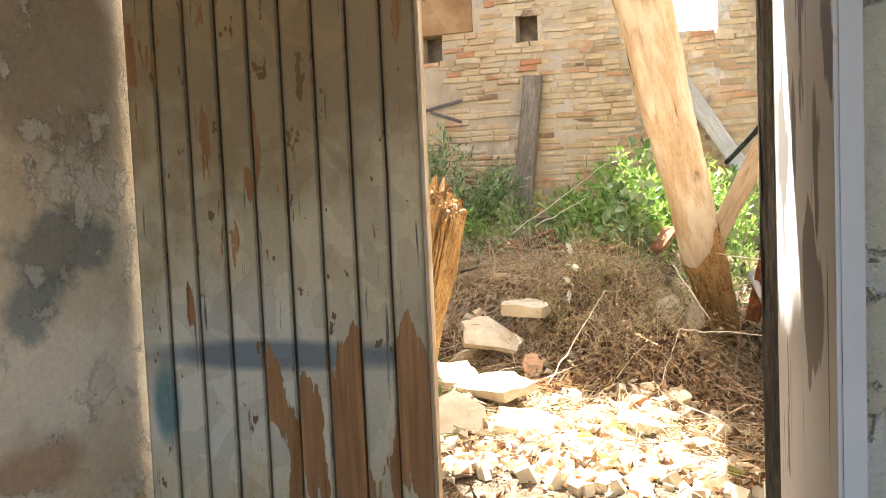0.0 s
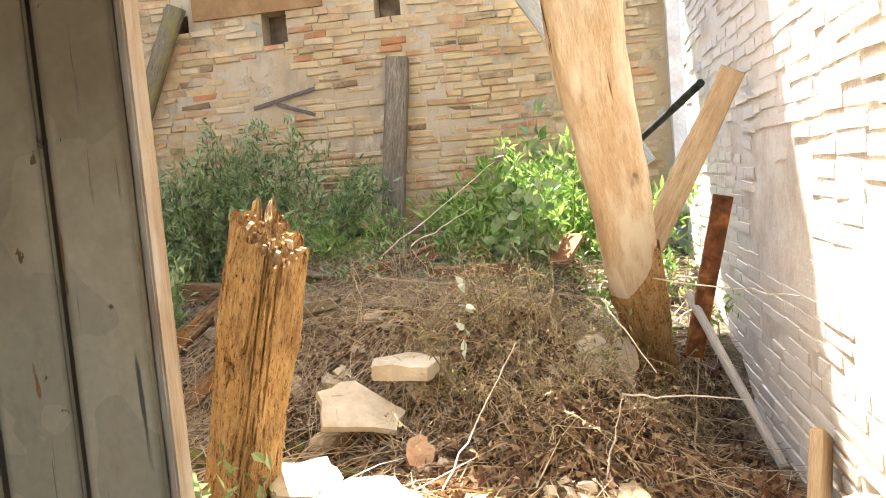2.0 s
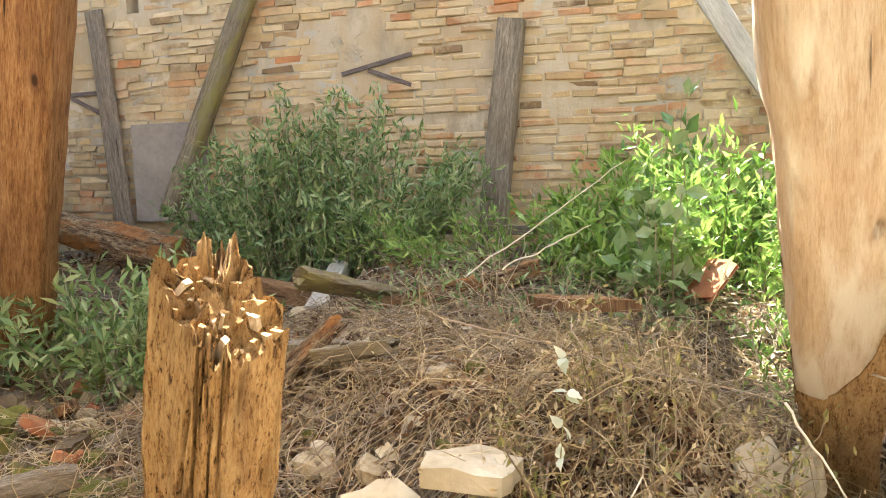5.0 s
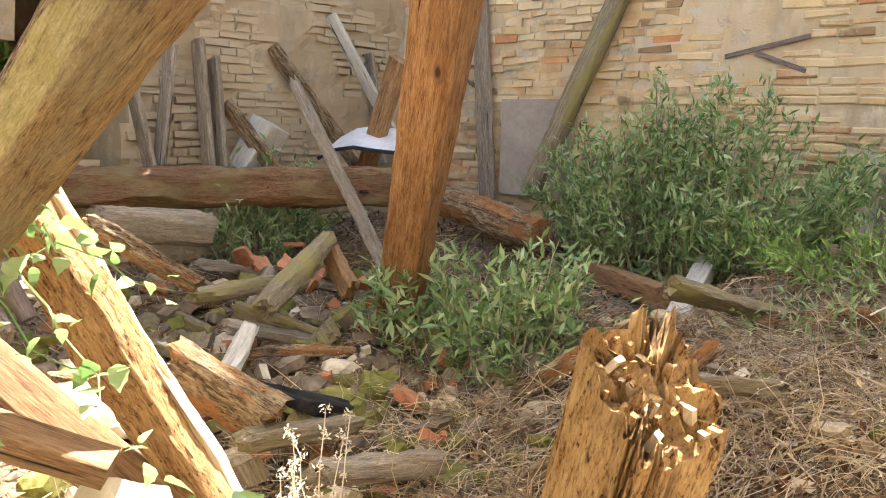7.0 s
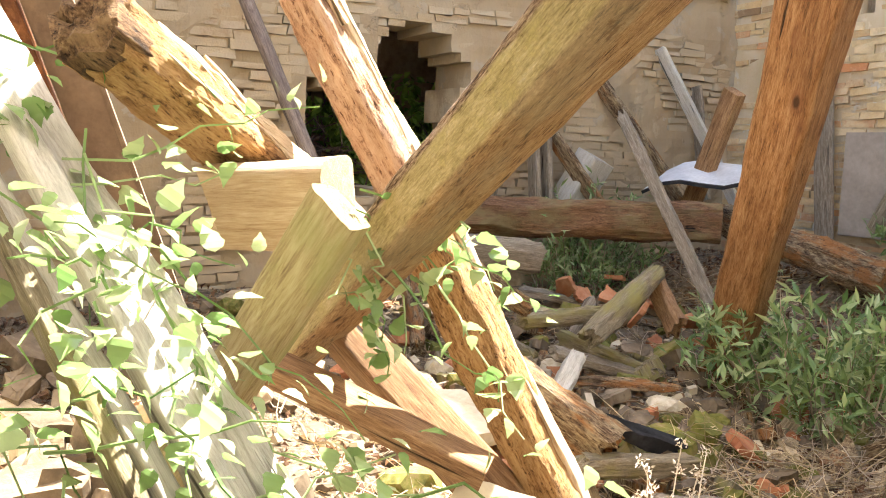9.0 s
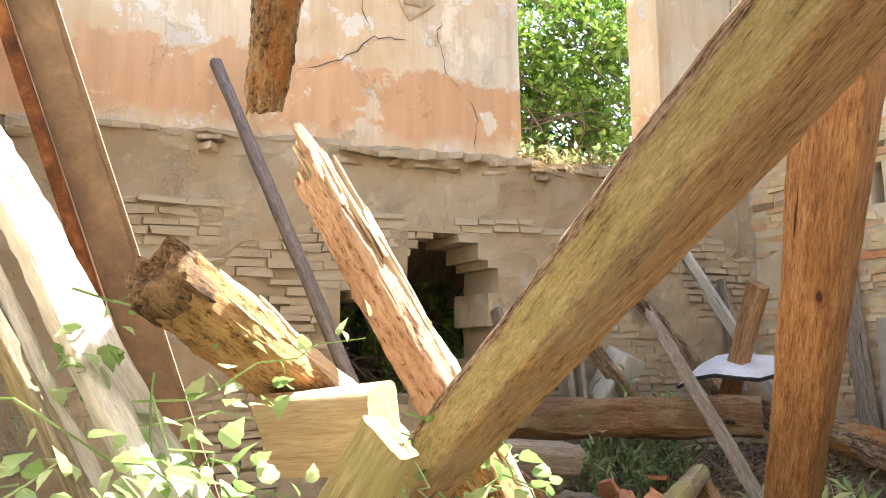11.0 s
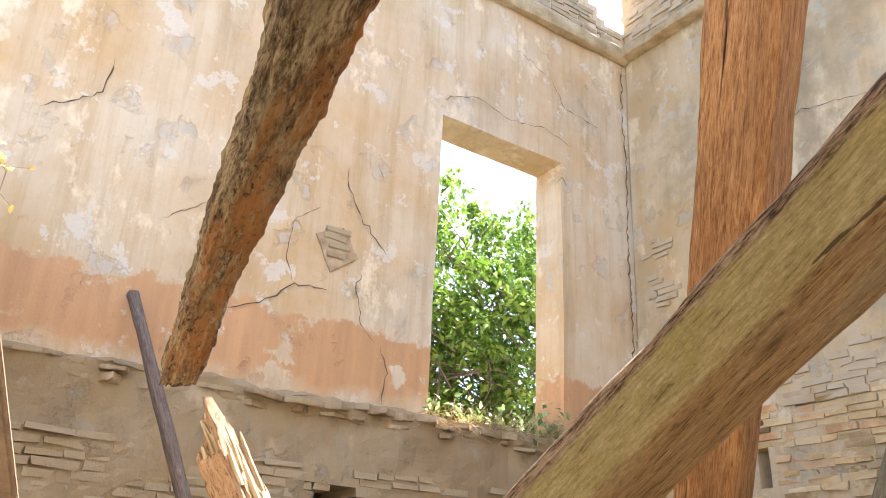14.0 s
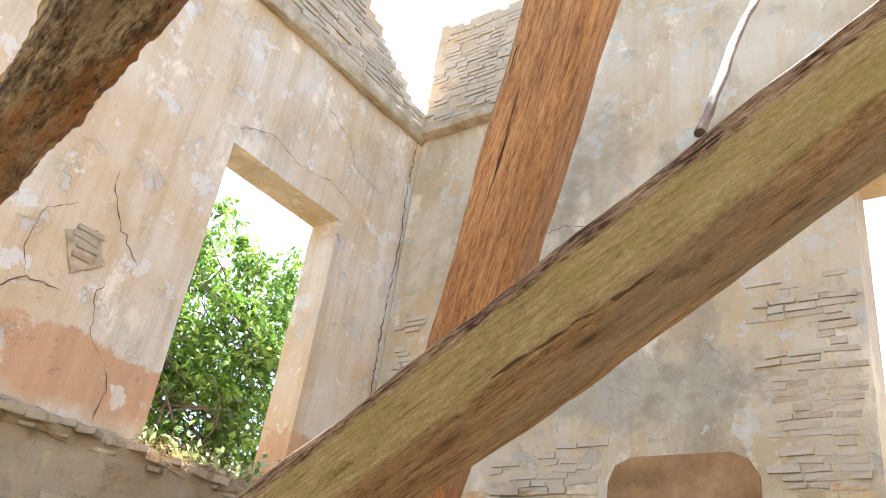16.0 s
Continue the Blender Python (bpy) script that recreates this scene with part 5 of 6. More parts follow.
def crack(parent, at_wall, pts, wide, seed):
    """A jagged open crack: a dark ragged strip lying 4 mm proud of the plaster."""
    rr = random.Random(seed)
    line_, verts = [], []
    for (u0, z0), (u1, z1) in zip(pts, pts[1:]):
        m_ = max(2, int(math.hypot(u1 - u0, z1 - z0) / 0.05))
        line_ += [(u0 + (u1 - u0) * i / m_ + rr.gauss(0, 0.010), z0 + (z1 - z0) * i / m_ + rr.gauss(0, 0.010)) for i in range(m_)]
    line_.append(pts[-1])
    for i, (u, z) in enumerate(line_):
        a, b = line_[max(0, i - 1)], line_[min(len(line_) - 1, i + 1)]
        d = Vector((b[0] - a[0], b[1] - a[1])).normalized()
        w = 0.55 * wide * rr.uniform(0.15, 1.0) * min(1.0, 0.25 + 0.4 * min(i, len(line_) - 1 - i))
        verts += [at_wall(u - d.y * w, z + d.x * w), at_wall(u + d.y * w, z - d.x * w)]
    faces = [(2 * i, 2 * i + 1, 2 * i + 3, 2 * i + 2) for i in range(len(line_) - 1)]
    piece("crack", mesh_of("crack", verts, faces, "crack"), parent, "open crack in the plaster")


west_at, north_at = (lambda u, z: (XW + 0.022, u, z)), (lambda u, z: (u, YF - 0.022, z))
for k, (pts, wide) in enumerate((
        (((5.40, 5.55), (5.42, 5.35), (5.57, 5.12), (5.70, 5.0), (5.85, 4.84)), 0.012), (((5.62, 4.62), (5.58, 4.45), (5.66, 4.15), (5.80, 4.03)), 0.010),
        (((4.40, 4.0), (4.58, 4.07), (4.85, 4.2), (5.02, 4.36), (5.32, 4.38)), 0.013), (((5.02, 4.36), (4.92, 4.60), (4.95, 4.9), (5.18, 5.1)), 0.008),
        (((2.9, 5.2), (3.1, 5.3), (3.31, 5.48), (3.33, 5.8)), 0.012), (((6.36, 6.68), (6.8, 6.86), (7.23, 6.76), (7.7, 6.84), (8.08, 6.75)), 0.008),
        (((7.3, 7.7), (7.8, 7.5), (8.0, 7.2), (8.5, 7.15)), 0.009), (((3.9, 4.6), (4.3, 4.9), (4.5, 5.4), (4.45, 6.2)), 0.006), (((5.9, 3.5), (5.93, 3.8), (5.86, 4.02)), 0.010),
        (((8.90, 3.7), (8.93, 4.9), (8.90, 5.9), (8.94, 6.7), (8.90, 7.5), (8.93, 8.2)), 0.022))):
    crack(left_wall, west_at, pts, wide, 100 + k)
crack(far_wall, north_at, ((-5.0, 6.3), (-4.4, 6.5), (-3.7, 6.35), (-3.2, 6.5)), 0.010, 120)
for k, (yy, zz) in enumerate(((5.37, 4.93), (5.34, 4.86), (5.39, 4.79), (5.36, 4.70))):
    ob = piece("brick", box_mesh("brick", 0.05, 0.24 - 0.02 * k, 0.055, "brick_left", k, 0.008, 0.008), left_wall)
    ob.location = (XW + 0.005, yy, zz)
# Pale chips, crowded by the doorway to whiten the pool of sun there.
chips = Soup()
for k in range(3600):
    x, y = rnd.gauss(-0.75, 0.55), rnd.uniform(3.0, 4.35)
    if k % 4 == 0:
        x, y = rnd.uniform(-5.5, 0.3), rnd.uniform(3.0, 7.0)
    s_ = 0.005 + 0.045 * rnd.random() ** 3
    a, b_ = any_dir(), any_dir()
    c_ = a.cross(b_).normalized()
    chips.box(on(x, y, s_ * 0.3), a * s_, a.cross(c_) * s_ * 0.7, c_ * s_ * 0.45)
tagged(new("stone_chips", chips.mesh("stone_chips", "slab")), "pale mortar chips, thickest where they whiten the sun pool", "chips", kind="stuff")
timber("dark_stick", "thin dark bent stick resting on the beam", (-0.83, 3.24, 2.63), (-0.95, 3.97, 3.6), 0.016, 0.014, "darkpole", category="stick", seed=55, power=2, wobble=0.01)

# ---------------------------------------------------------------- plants
def bush(name, label, centre, spread_xy, height, stems, leaves, material, leaf=(0.07, 0.016), lean=0.35, group=""):
    ob = thing(name, label, "plant", on(centre[0], centre[1]), group)
    base = ob.location.copy()
    wood_, crown = Soup(), Soup()
    for s in range(stems):
        a = rnd.uniform(0, 6.28)
        r = math.sqrt(rnd.random())
        foot = Vector((math.cos(a) * r * spread_xy[0] * 0.55, math.sin(a) * r * spread_xy[1] * 0.55, 0))
        foot.z = ground_z(base.x + foot.x, base.y + foot.y) - base.z
        h = height * rnd.uniform(0.55, 1.0) * (1 - 0.55 * r * r)
        top = foot + Vector((math.cos(a) * r * spread_xy[0] * lean, math.sin(a) * r * spread_xy[1] * lean, h)) + any_dir() * 0.06
        pts = crooked(foot, top, 0.04, 6)
        wood_.stick(pts, 0.006, 0.002)
        for k in range(int(leaves / stems)):
            u = rnd.random() ** 0.7
            i = min(5, int(u * 6))
            p = pts[i].lerp(pts[i + 1], u * 6 - i)
            d = (any_dir(0.35) + (top - foot).normalized() * 0.5).normalized()
            if rnd.random() < 0.6:
                q = p + any_dir(0.2) * rnd.uniform(0.02, 0.14)
                p = q
            s_ = rnd.uniform(0.6, 1.25)
            crown.leaf(p, d, any_dir(1.2), leaf[0] * s_, leaf[1] * s_)
    piece("stem", wood_.mesh("stem", "twig"), ob)
    piece("leaves", crown.mesh("leaves", material), ob)
    return ob


bush("shrub", "grey-green narrow-leaved shrub in full leaf", (-3.15, 8.2), (1.45, 0.6), 1.55, 130, 14000, "leaf_olive", (0.085, 0.021))
bush("shrub", "low grey-green shrub at the foot of the post", (-3.42, 6.35), (1.05, 0.6), 0.82, 44, 2600, "leaf_olive", (0.095, 0.026))
bush("shrub", "grey-green shrub behind the log", (-6.05, 6.9), (0.8, 0.8), 1.0, 40, 3000, "leaf_olive", (0.085, 0.02))
bush("green_weeds", "bright green leafy weeds by the wall foot", (-0.45, 7.9), (1.3, 1.0), 1.05, 80, 6500, "leaf_green", (0.10, 0.028))
bush("green_weeds", "low ferny green leafy weeds", (-1.55, 7.8), (1.4, 0.9), 0.50, 60, 3000, "leaf_green", (0.08, 0.014))
bush("green_weeds", "tall bright green leafy weed", (-0.62, 7.0), (0.35, 0.3), 1.15, 6, 160, "leaf_vine", (0.11, 0.07))
bush("green_weeds", "small bright green leafy seedling", (-1.55, 4.05), (0.25, 0.2), 0.36, 5, 60, "leaf_vine", (0.07, 0.03))
sap = thing("sapling", "slim sapling with a few round green leaves", "sapling", on(-0.72, 0.80))
ss, sl = Soup(), Soup()
top = Vector((0.02, 0.04, 1.0))
pts = crooked((0, 0, -0.02), top, 0.03, 8)
ss.stick(pts, 0.006, 0.002)
for q in pts[5:]:
    for k in range(3):
        sl.broad(q, any_dir(0.1), Vector((0, -0.3, 1)).normalized() + any_dir() * 0.3, 0.065, 0.05)
piece("stem", ss.mesh("stem", "leaf_green"), sap)
piece("leaves", sl.mesh("leaves", "leaf_vine"), sap)
bush("green_weeds", "thin low green weeds among dead twigs", (-1.3, 6.9), (1.2, 0.7), 0.34, 40, 1100, "leaf_olive", (0.06, 0.016))
bush("green_weeds", "yellow-green wilting weeds on the mound", (-0.62, 5.15), (0.6, 0.45), 0.55, 40, 1100, "leaf_wilt", (0.035, 0.012))
bush("green_weeds", "weeds by the whitewashed wall", (0.15, 6.6), (0.6, 0.8), 0.75, 24, 900, "leaf_green", (0.06, 0.02))

def tangle(label, centre, radius, height, count, material, thick=0.0022, fluff=0):
    """A heap of dead arching stalks."""
    ob = thing("dry_weeds", label, "dead weeds", on(centre[0], centre[1]), "dead weeds")
    base = ob.location.copy()
    st, fl = Soup(), Soup()
    for k in range(count):
        a, q = rnd.uniform(0, 6.28), math.sqrt(rnd.random())
        x, y = math.cos(a) * q * radius[0], math.sin(a) * q * radius[1]
        g = ground_z(base.x + x, base.y + y) - base.z
        p = Vector((x, y, g + rnd.random() ** 2 * height * (1.1 - q)))
        d = any_dir(0.5)
        pts, l = [p], rnd.uniform(0.03, 0.10)
        for i in range(5):
            d = (d + Vector((0, 0, -0.30)) + any_dir() * 0.45).normalized()
            n_ = pts[-1] + d * l
            n_.z = max(n_.z, ground_z(base.x + n_.x, base.y + n_.y) - base.z + 0.005)
            pts.append(n_)
        st.stick(pts, thick * rnd.uniform(0.6, 1.5), thick * 0.5, 3)
        for i in range(fluff):
            fl.leaf(rnd.choice(pts) + any_dir() * 0.012, any_dir(), any_dir(), rnd.uniform(0.010, 0.035), rnd.uniform(0.006, 0.014), 0.3)
    piece("stalks", st.mesh("stalks", material), ob)["kind"] = "stuff"
    if fluff:
        piece("seed_heads", fl.mesh("seed_heads", "straw"), ob)["kind"] = "stuff"


tangle("tangled dead straw-coloured weeds heaped on the mound", (-0.62, 5.2), (0.62, 0.5), 0.50, 750, "straw", 0.0017, 5)
tangle("tangled dead straw-coloured weeds by the beam foot", (-0.42, 4.72), (0.42, 0.4), 0.26, 220, "straw", 0.0016, 5)
tangle("grey dead twigs and stalks covering the rubble", (-1.9, 5.9), (1.5, 0.9), 0.16, 1500, "twig", 0.0020, 1)
tangle("grey dead twigs and stalks covering the rubble", (-1.2, 6.6), (1.2, 0.8), 0.22, 1100, "twig", 0.0020, 1)
tangle("pale dead stalks and straw on the mound", (-0.9, 5.9), (1.2, 0.6), 0.20, 1300, "straw", 0.0022, 2)
tangle("thin dead stalks among the fallen stones", (-2.6, 5.2), (1.0, 0.7), 0.14, 700, "straw", 0.0024, 2)
stalks = thing("dead_stalks", "bleached upright dead stalks with fluffy heads", "dead weeds", on(-2.42, 4.22), "dead weeds")
for k in range(9):
    sk, fl = Soup(), Soup()
    top_ = Vector((rnd.uniform(-0.10, 0.12), rnd.uniform(-0.10, 0.10), rnd.uniform(0.35, 0.66)))
    pts = crooked((rnd.uniform(-0.06, 0.06), rnd.uniform(-0.06, 0.06), -0.03), top_, 0.02, 8)
    sk.stick(pts, 0.003, 0.0015)
    for q in pts[5:]:
        for _ in range(16):
            fl.leaf(q + any_dir() * 0.014, any_dir(), any_dir(), rnd.uniform(0.008, 0.02), 0.006, 0.3)
    stalk = piece("stalk", sk.mesh("stalk", "white_twig"), stalks)
    piece("seed_head", fl.mesh("seed_head", "white_twig"), stalk)["kind"] = "stuff"
sprig = thing("pale_sprig", "thin sprig with a few whitish leaves on the mound", "sprig", on(-0.85, 5.0))
sk, fl = Soup(), Soup()
pts = crooked((0, 0, -0.02), (0.01, 0.0, 1.16 - ground_z(-0.85, 5.0)), 0.02, 6)
sk.stick(pts, 0.003, 0.0015)
for q in pts[3:]:
    for _ in range(3):
        fl.broad(q, any_dir(0.1), any_dir(1.0), 0.05, 0.03)
piece("stem", sk.mesh("stem", "leaf_wilt"), sprig)
piece("leaves", fl.mesh("leaves", "leaf_pale"), sprig)

# vine on the lit planks and on the leaning beam
vine = thing("vine", "climbing vine with broad bright green leaves", "vine", (-2.0, 2.7, 1.6))
vs, vl = Soup(), Soup()
o = Vector((-2.0, 2.7, 1.6))
for k in range(58):
    u = rnd.random()
    a = J_FOOT.lerp(J_HEAD, 0.18 + 0.62 * u) + (Vector((0.05, -0.02, 0.05)) if k % 4 else Vector((0.06, -0.20, -0.10))) + any_dir() * 0.07 - o
    b = a + Vector((rnd.uniform(-0.15, 0.25), rnd.uniform(-0.15, 0.45), rnd.uniform(-0.40, 0.10)))
    if max(a.z, b.z) + o.z > 2.05:
        continue
    pts = crooked(a, b, 0.05, 6)
    vs.stick(pts, 0.0028, 0.0014)
    for q in pts[1:]:
        for _ in range(2):
            p = q + any_dir() * 0.05
            if p.z + o.z > 2.02:
                continue
            s_ = rnd.uniform(0.6, 1.2)
            vl.broad(p, (any_dir(-0.1) + Vector((0.5, 0.3, -0.1))).normalized(), (any_dir() * 0.45 + Vector((-0.2, 0.4, 1.0))).normalized(), 0.044 * s_, 0.032 * s_)
for k in range(9):
    a = Vector((-2.28, 3.30, 1.75)) + any_dir() * 0.12 - o
    pts = crooked(a, a + Vector((rnd.uniform(-0.1, 0.3), rnd.uniform(-0.1, 0.35), rnd.uniform(-0.5, 0.05))), 0.05, 6)
    vs.stick(pts, 0.003, 0.0015)
    for q in pts[1:]:
        for _ in range(2):
            s_ = rnd.uniform(0.6, 1.1)
            vl.broad(q + any_dir() * 0.03, any_dir(-0.1), (any_dir() * 0.45 + Vector((-0.2, 0.4, 1.0))).normalized(), 0.05 * s_, 0.036 * s_)
piece("stem", vs.mesh("stem", "leaf_vine"), vine)
piece("leaves", vl.mesh("leaves", "leaf_vine"), vine)

dead = thing("dead_creeper", "withered orange creeper leaves hanging on the steel beam", "creeper", (-2.76, 2.49, 2.96))
ds, dl = Soup(), Soup()
for k in range(9):
    pts = crooked((rnd.uniform(-0.03, 0.03), rnd.uniform(-0.05, 0.08), 0.10), (rnd.uniform(-0.05, 0.05), rnd.uniform(-0.10, 0.16), rnd.uniform(-0.12, 0.02)), 0.03, 5)
    ds.stick(pts, 0.0016, 0.001, 3)
    for q in pts[2:]:
        dl.broad(q, any_dir(-0.4), any_dir(0.6), rnd.uniform(0.016, 0.03), 0.018)
piece("stem", ds.mesh("stem", "twig"), dead)
piece("leaves", dl.mesh("leaves", "leaf_dead"), dead)

sill = thing("sill_weeds", "dry grass and green weeds on the window sill", "weeds", (XW, 7.1, LEDGE))
dry, green = Soup(), Soup()
for k in range(420):
    p = Vector((rnd.uniform(-0.35, 0.16), rnd.uniform(-0.8, 0.8), 0.03))
    dry.stick(crooked(p, p + Vector((rnd.uniform(-0.1, 0.25), rnd.uniform(-0.2, 0.2), rnd.uniform(-0.15, 0.22))), 0.05, 4), 0.0035, 0.0015, 3)
for k in range(420):
    p = Vector((rnd.uniform(-0.5, 0.1), rnd.choice((rnd.uniform(-0.8, 0.8), rnd.gauss(0.72, 0.12))), rnd.uniform(0.0, 0.42) * rnd.random()))
    green.leaf(p, any_dir(0.3), any_dir(1), 0.09, 0.05)
piece("dry_grass", dry.mesh("dry_grass", "straw"), sill)["kind"] = "stuff"
piece("leaves", green.mesh("leaves", "leaf_olive"), sill)

# thin twigs and canes
for k, (a, b, m) in enumerate((((-1.4, 5.6, 1.15), (-0.25, 5.05, 1.05), "twig"), ((-0.25, 5.05, 1.05), (-0.05, 4.9, 0.75), "white_twig"), ((-0.9, 4.4, 0.45), (-0.6, 4.7, 0.95), "white_twig"),
                              ((-0.35, 4.2, 0.35), (-0.2, 4.6, 0.75), "white_twig"), ((-0.2, 4.6, 0.75), (0.25, 4.55, 0.72), "white_twig"), ((-0.1, 5.3, 1.1), (0.46, 4.6, 1.08), "white_twig"),
                              ((0.05, 4.75, 0.3), (0.12, 4.9, 0.8), "twig"), ((-1.5, 6.3, 1.2), (-0.8, 6.5, 1.7), "white_twig"), ((-1.3, 6.2, 1.25), (-0.9, 6.1, 1.45), "white_twig"))):
    s = Soup()
    s.stick(crooked(a, b, 0.014, 12), 0.0042, 0.002, 5)
    tagged(new("twig", s.mesh("twig", m)), "bare bleached dry twig", "twig", "bare twigs")

# floor litter: dead leaves, twigs, straw
lit, stk, stw = Soup(), Soup(), Soup()
for k in range(26000):
    x, y = rnd.uniform(-6.4, 0.4), rnd.uniform(2.6, 8.8)
    if k % 2:
        x, y = rnd.uniform(-3.2, 0.4), rnd.uniform(3.2, 6.6)
    s_ = rnd.uniform(0.5, 1.3)
    lit.leaf(on(x, y, rnd.uniform(0.006, 0.03)), any_dir(), any_dir(1.6), 0.05 * s_, 0.028 * s_, 0.45)
for k in range(5000):
    x, y = rnd.uniform(-0.95, 0.38), rnd.uniform(4.3, 5.5)
    s_ = rnd.uniform(0.5, 1.3)
    lit.leaf(on(x, y, rnd.uniform(0.008, 0.04)), any_dir(), any_dir(1.2), 0.06 * s_, 0.032 * s_, 0.45)
for k in range(8500):
    x, y = rnd.uniform(-5.8, 0.4), rnd.uniform(3.2, 8.2)
    if k % 3:
        x, y = rnd.uniform(-3.3, 0.3), rnd.uniform(3.6, 6.9)
    a = rnd.uniform(0, 6.28)
    l = rnd.uniform(0.08, 0.5)
    p, q = on(x, y, rnd.uniform(0.01, 0.05)), on(x + math.cos(a) * l, y + math.sin(a) * l, rnd.uniform(0.01, 0.10))
    (stk if k % 2 else stw).stick(crooked(p, q, 0.04, 3), 0.0015 + 0.005 * rnd.random() ** 3, 0.0012, 3)
tagged(new("leaf_litter", lit.mesh("leaf_litter", "litter")), "scattered dead brown leaves", "leaf litter", kind="stuff")
tagged(new("twig_litter", stk.mesh("twig_litter", "twig")), "scattered dry twigs", "twigs", kind="stuff")
tagged(new("straw_litter", stw.mesh("straw_litter", "straw")), "scattered dry straw stalks", "straw", kind="stuff")

# greenery outside the openings
for nm, lab, c, r, count in (("tree_crown", "sunlit bright foliage outside the upper window", (-9.0, 8.3, 5.2), (1.1, 2.9, 2.2), 30000), ("bramble", "dark bramble thicket behind the wall hole", (-8.0, 5.4, 1.9), (0.5, 1.4, 0.8), 3000)):
    ob = thing(nm, lab, "tree" if "crown" in nm else "bramble", (c[0], c[1], ground_z(c[0], c[1])))
    s, w = Soup(), Soup()
    clumps = []
    for k in range(count // 70):
        v = any_dir() * rnd.random() ** 0.35
        clumps.append((Vector((v.x * r[0], v.y * r[1], v.z * r[2] + c[2] - ob.location.z)), rnd.uniform(0.12, 0.42)))
    for k in range(count):
        q, size_ = rnd.choice(clumps)
        v = any_dir() * size_ * rnd.random() ** 0.5
        sz = rnd.uniform(0.5, 1.2)
        s.leaf(q + v + Vector((0, 0, -0.4 * v.length)), any_dir(-0.5), any_dir(1.4), 0.12 * sz, 0.07 * sz)
    for k in range(130):
        v, v2 = any_dir(), any_dir()
        w.stick(crooked(Vector((v.x * r[0], v.y * r[1], v.z * r[2] * 0.6 - 0.6 + c[2] - ob.location.z)), Vector((v2.x * r[0], v2.y * r[1], v2.z * r[2] * 0.8 + c[2] - ob.location.z)), 0.2, 6), 0.014, 0.005)
    w.stick(crooked((0, 0, -0.1), (0, 0, c[2] - ob.location.z), 0.1, 6), 0.08, 0.03, 8)
    piece("branchwork", w.mesh("branchwork", "darkpole"), ob)["kind"] = "stuff"
    piece("leaves", s.mesh("leaves", "leaf_window"), ob)

# Invented walls and cover behind the hole, blocking daylight so it looks dark.
yard = tagged(new("wall_yard", wall_mesh("wall_yard", cuts(3.0, 8.6, 0.4), cuts(-0.2, 3.2, 0.4), lambda u, z: True, -0.3, lambda u, z, d: (-9.0 + d, u, z), "mortar")), "added masonry wall that darkens the hole", "wall", kind="structure")
for k, yy in enumerate((2.9, 8.75)):
    side_wall = tagged(new("wall_yard_side", wall_mesh("wall_yard_side", cuts(-9.3, -7.1, 0.4), cuts(-0.2, 3.1, 0.4), lambda u, z: True, -0.3, lambda u, z, d, yy=yy: (u, yy + d, z), "mortar")), "added side wall that keeps light from the hole", "wall", kind="structure")
shade_cover = tagged(new("ceiling", box_mesh("ceiling", 2.3, 6.2, 0.14, "grey", 4, 0.01, 0.02)), "added cover that keeps light from the hole", "ceiling", kind="structure")
shade_cover.location = (-8.15, 5.8, 3.18)

# ---------------------------------------------------------------- bricks
BRICK = {}


def brick_block(key, w, h, d, material, worn):
    if key not in BRICK:
        bm = bmesh.new()
        bmesh.ops.create_cube(bm, size=1)
        bmesh.ops.scale(bm, vec=(w, d, h), verts=bm.verts)
        off = Vector((len(BRICK) * 3.3, 1, 2))
        for v in bm.verts:
            v.co += noise.noise_vector(v.co * 30 + off) * worn
        bmesh.ops.bevel(bm, geom=[e for e in bm.edges if all(v.co.y < 0 for v in e.verts)], offset=0.009, segments=1, affect="EDGES")
        me = bpy.data.meshes.new("brick")
        bm.to_mesh(me)
        bm.free()
        me.materials.append(M[material])
        BRICK[key] = me
    return BRICK[key]


def cracked(x, z):
    """The stepped settlement cracks in the far wall."""
    for x0, z0, x1, z1 in ((-1.66, 3.0, -1.70, 2.42), (-1.70, 2.42, -1.52, 2.30), (-2.26, 2.40, -2.25, 1.70), (-0.86, 2.7, -0.82, 2.4), (-1.43, 2.5, -1.36, 2.1)):
        lo, hi = min(z0, z1), max(z0, z1)
        if lo <= z <= hi and abs(x - (x0 + (x1 - x0) * (z - z0) / (z1 - z0)) - 0.04 * rag(z * 9)) < 0.017:
            return True
    return False


def courses(u0, u1, z0, z1, stands, seed, course=0.066):
    r = random.Random(seed)
    z, row = z0, 0
    while z < z1:
        u = u0 - r.random() * 0.25
        while u < u1:
            w = round(r.choice((0.13, 0.14, 0.25, 0.28, 0.28, 0.30, 0.20, 0.17, 0.23)), 2)
            c = u + w / 2
            if u0 <= c <= u1 and stands(c, z + course / 2) and stands(c - w / 2, z + course / 2) and stands(c + w / 2, z + course / 2):
                yield c, z + course / 2 + 0.030 * rag(c * 0.35, row * 0.02) + r.uniform(-0.004, 0.004), w, r
            u += w + 0.012
        z += course
        row += 1


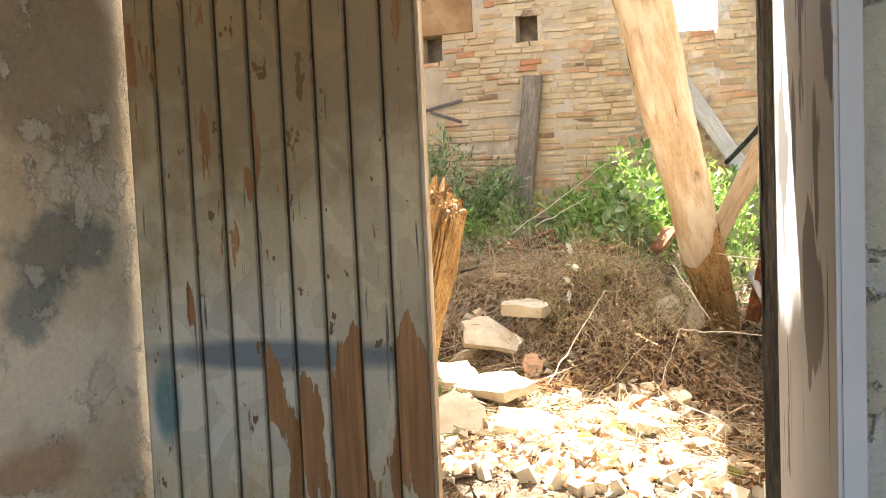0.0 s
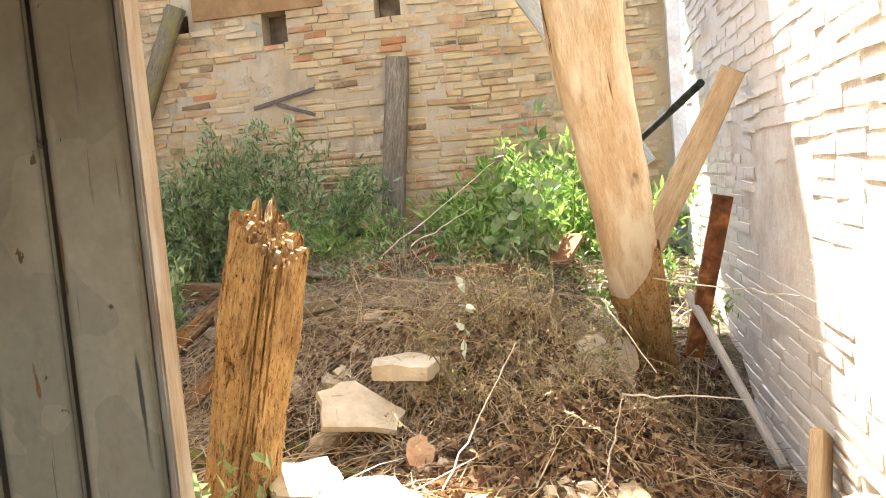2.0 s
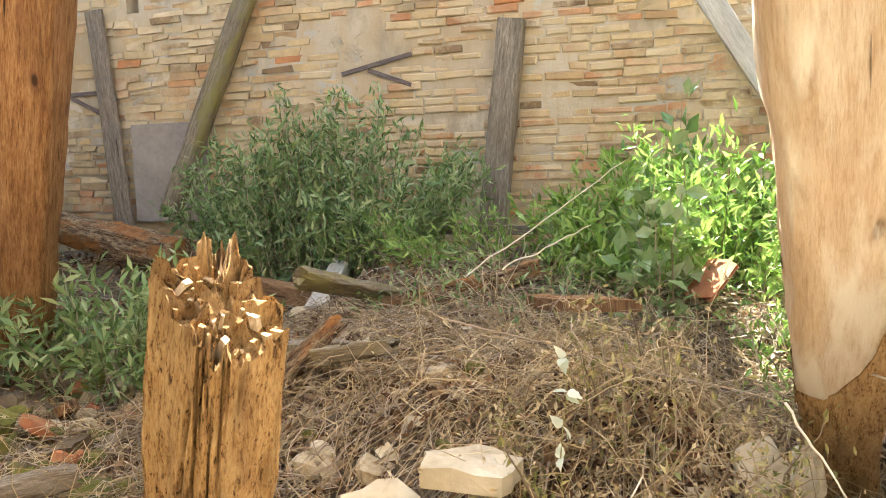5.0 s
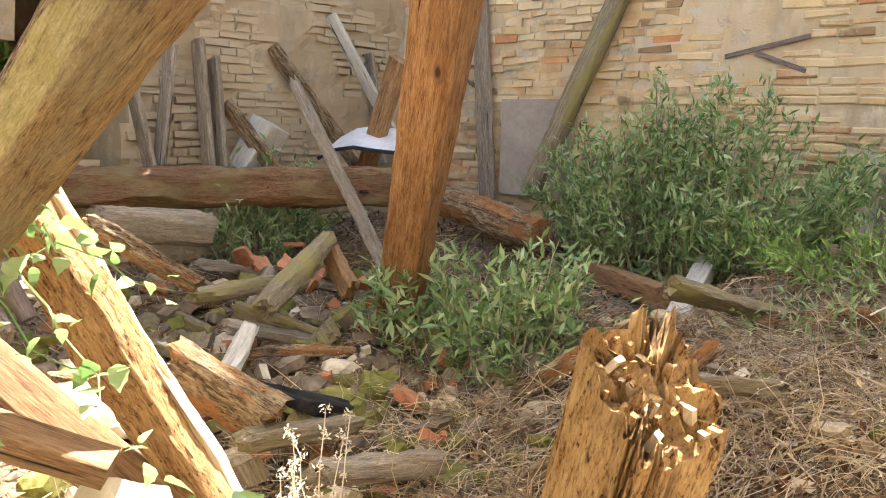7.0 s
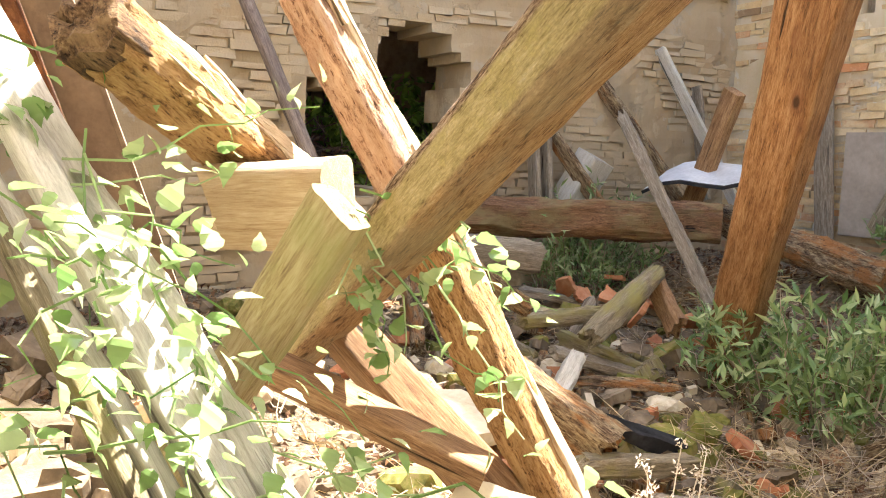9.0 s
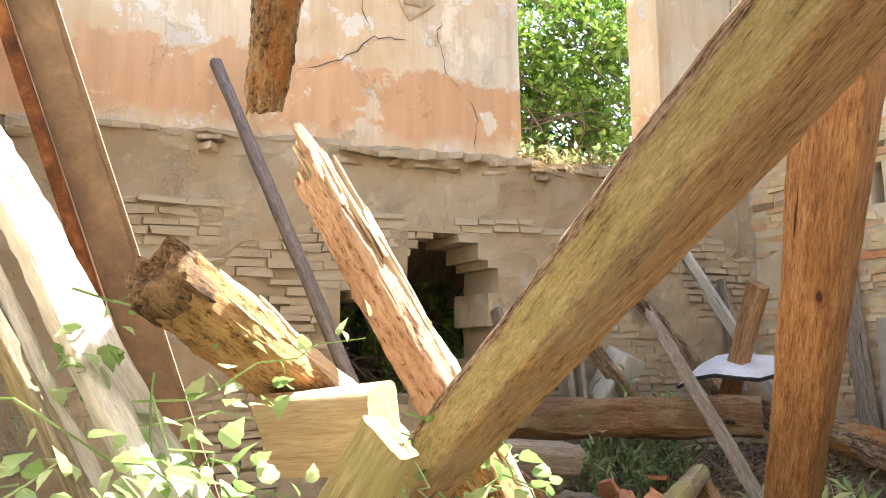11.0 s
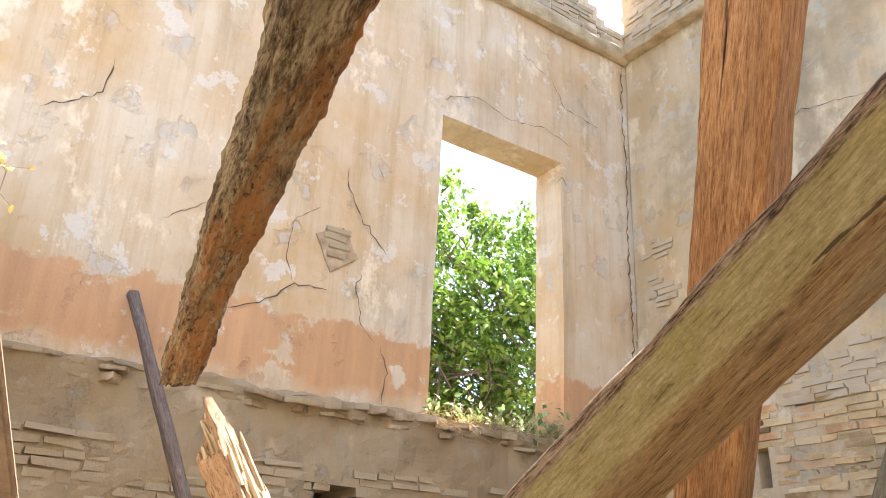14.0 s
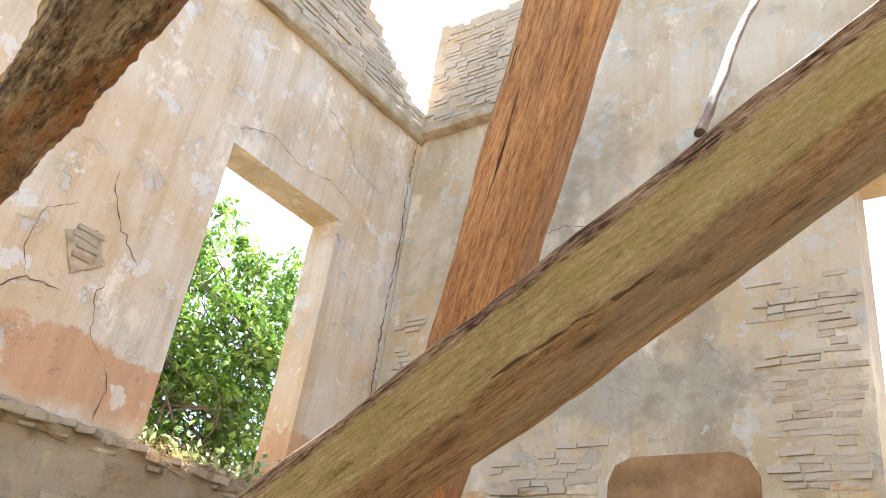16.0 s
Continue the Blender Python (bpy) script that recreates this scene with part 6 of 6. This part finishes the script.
def lay_bricks(parent, field, at_point, turn, near, near_mat, rest_mat, keep=0.94, worn=0.019):
    rest, count = Soup(), 0
    for c, z, w, r in field:
        if r.random() > keep:
            continue
        h = 0.056 + r.uniform(-0.016, 0.006)
        out = r.uniform(-0.014, 0.010) if r.random() < 0.9 else r.uniform(0.01, 0.03)
        p = at_point(c, z, out)
        if near(c, z) and count < 300:
            ob = piece("brick", brick_block((near_mat, round(w, 2), count % 9), w, h, 0.09, near_mat, 0.7 * worn), parent)
            ob.location = p
            ob.rotation_euler = (0, r.uniform(-0.02, 0.02), turn)
            count += 1
        else:
            m = Matrix.Rotation(turn, 3, "Z") @ Matrix.Rotation(r.uniform(-0.02, 0.02), 3, "Y")
            rest.box(p, m @ Vector((w / 2 - 0.002, 0, 0)), m @ Vector((0, 0.045, 0)), m @ Vector((0, 0, h / 2)), worn)
    ob = piece("brickwork", rest.mesh("brickwork", rest_mat), parent)
    ob["kind"] = "stuff"


lay_bricks(far_wall, courses(-6.5, 0.40, 0.9, 3.75, lambda x, z: far_stands(x, z) and not (-3.80 < x < -2.46 and z > 3.25) and rag(x * 0.5, z * 0.5) < 0.50 and not cracked(x, z), 1), lambda c, z, o: Vector((c, YF + 0.033 + 0.9 * o, z)), 0,
           lambda c, z: -3.5 < c < -0.9 and 1.7 < z < 2.95, "brick_far", "brick_far_rest")
def bare_north(x, z):
    """Where the upper far wall has lost its plaster."""
    e = 0.16 * rag(x * 1.3, z * 1.3)
    if z > 8.42:
        return x < -4.9 + e
    if -6.5 < x < -5.9 + e and 5.0 + e < z < 5.8:
        return True
    if x > -2.05 + e - 0.45 * (z < 4.9) - 0.5 * (5.15 < z < 5.5) and z < 5.55:
        return True
    return z < 4.15 + e and x > -5.1 + e


def upper_north(x, z):
    return far_stands(x, z) and bare_north(x, z) and not (-3.80 < x < -2.46 and z < 4.12)


lay_bricks(far_wall, courses(-6.5, 0.3, 3.75, 10.0, upper_north, 5), lambda c, z, o: Vector((c, YF + 0.030 + 0.8 * o, z)), 0, lambda c, z: False, "brick_far", "brick_old")
lay_bricks(left_wall, courses(3.0, 8.9, 8.45, 9.45, lambda y, z: upper_stands(y, z + 0.05), 6), lambda c, z, o: Vector((XW - 0.030 + 0.8 * o, c, z)), -math.pi / 2, lambda c, z: False, "brick_left", "brick_old")
arch = [(-3.76, 3.30), (-2.50, 3.30), (-2.50, 3.86), (-2.58, 4.00), (-2.72, 4.06), (-3.55, 4.05), (-3.70, 3.98), (-3.76, 3.84)]
nv = [(x, YF - 0.02 + d, z) for d in (0.0, 0.06) for x, z in arch]
nf = [tuple(range(8)), tuple(range(15, 7, -1))] + [(i, i + 8, (i + 1) % 8 + 8, (i + 1) % 8) for i in range(8)]
piece("niche_filling", mesh_of("niche_filling", nv, nf, "niche"), far_wall, "smooth orange-brown plaster filling a niche")
lay_bricks(right_wall, courses(2.5, 8.9, 0.2, 3.6, lambda y, z: right_stands(y, z) and rag(y * 0.6, z * 0.6) < 0.4, 2, 0.072), lambda c, z, o: Vector((XR + 0.084 + 0.15 * o, c, z)), math.pi / 2,
           lambda c, z: 3.2 < c < 6.4 and 0.4 < z < 2.4, "brick_white", "brick_white_rest", worn=0.008)
lay_bricks(left_low, courses(3.0, 8.95, 0.8, 2.95, lambda y, z: lower_stands(y, z) and rag(y * 0.5, z * 0.7) < 0.30, 3), lambda c, z, o: Vector((XW + 0.030 + 0.7 * o, c, z)), -math.pi / 2,
           lambda c, z: 6.6 < c < 8.8 and 1.3 < z < 2.6, "brick_left", "brick_left")
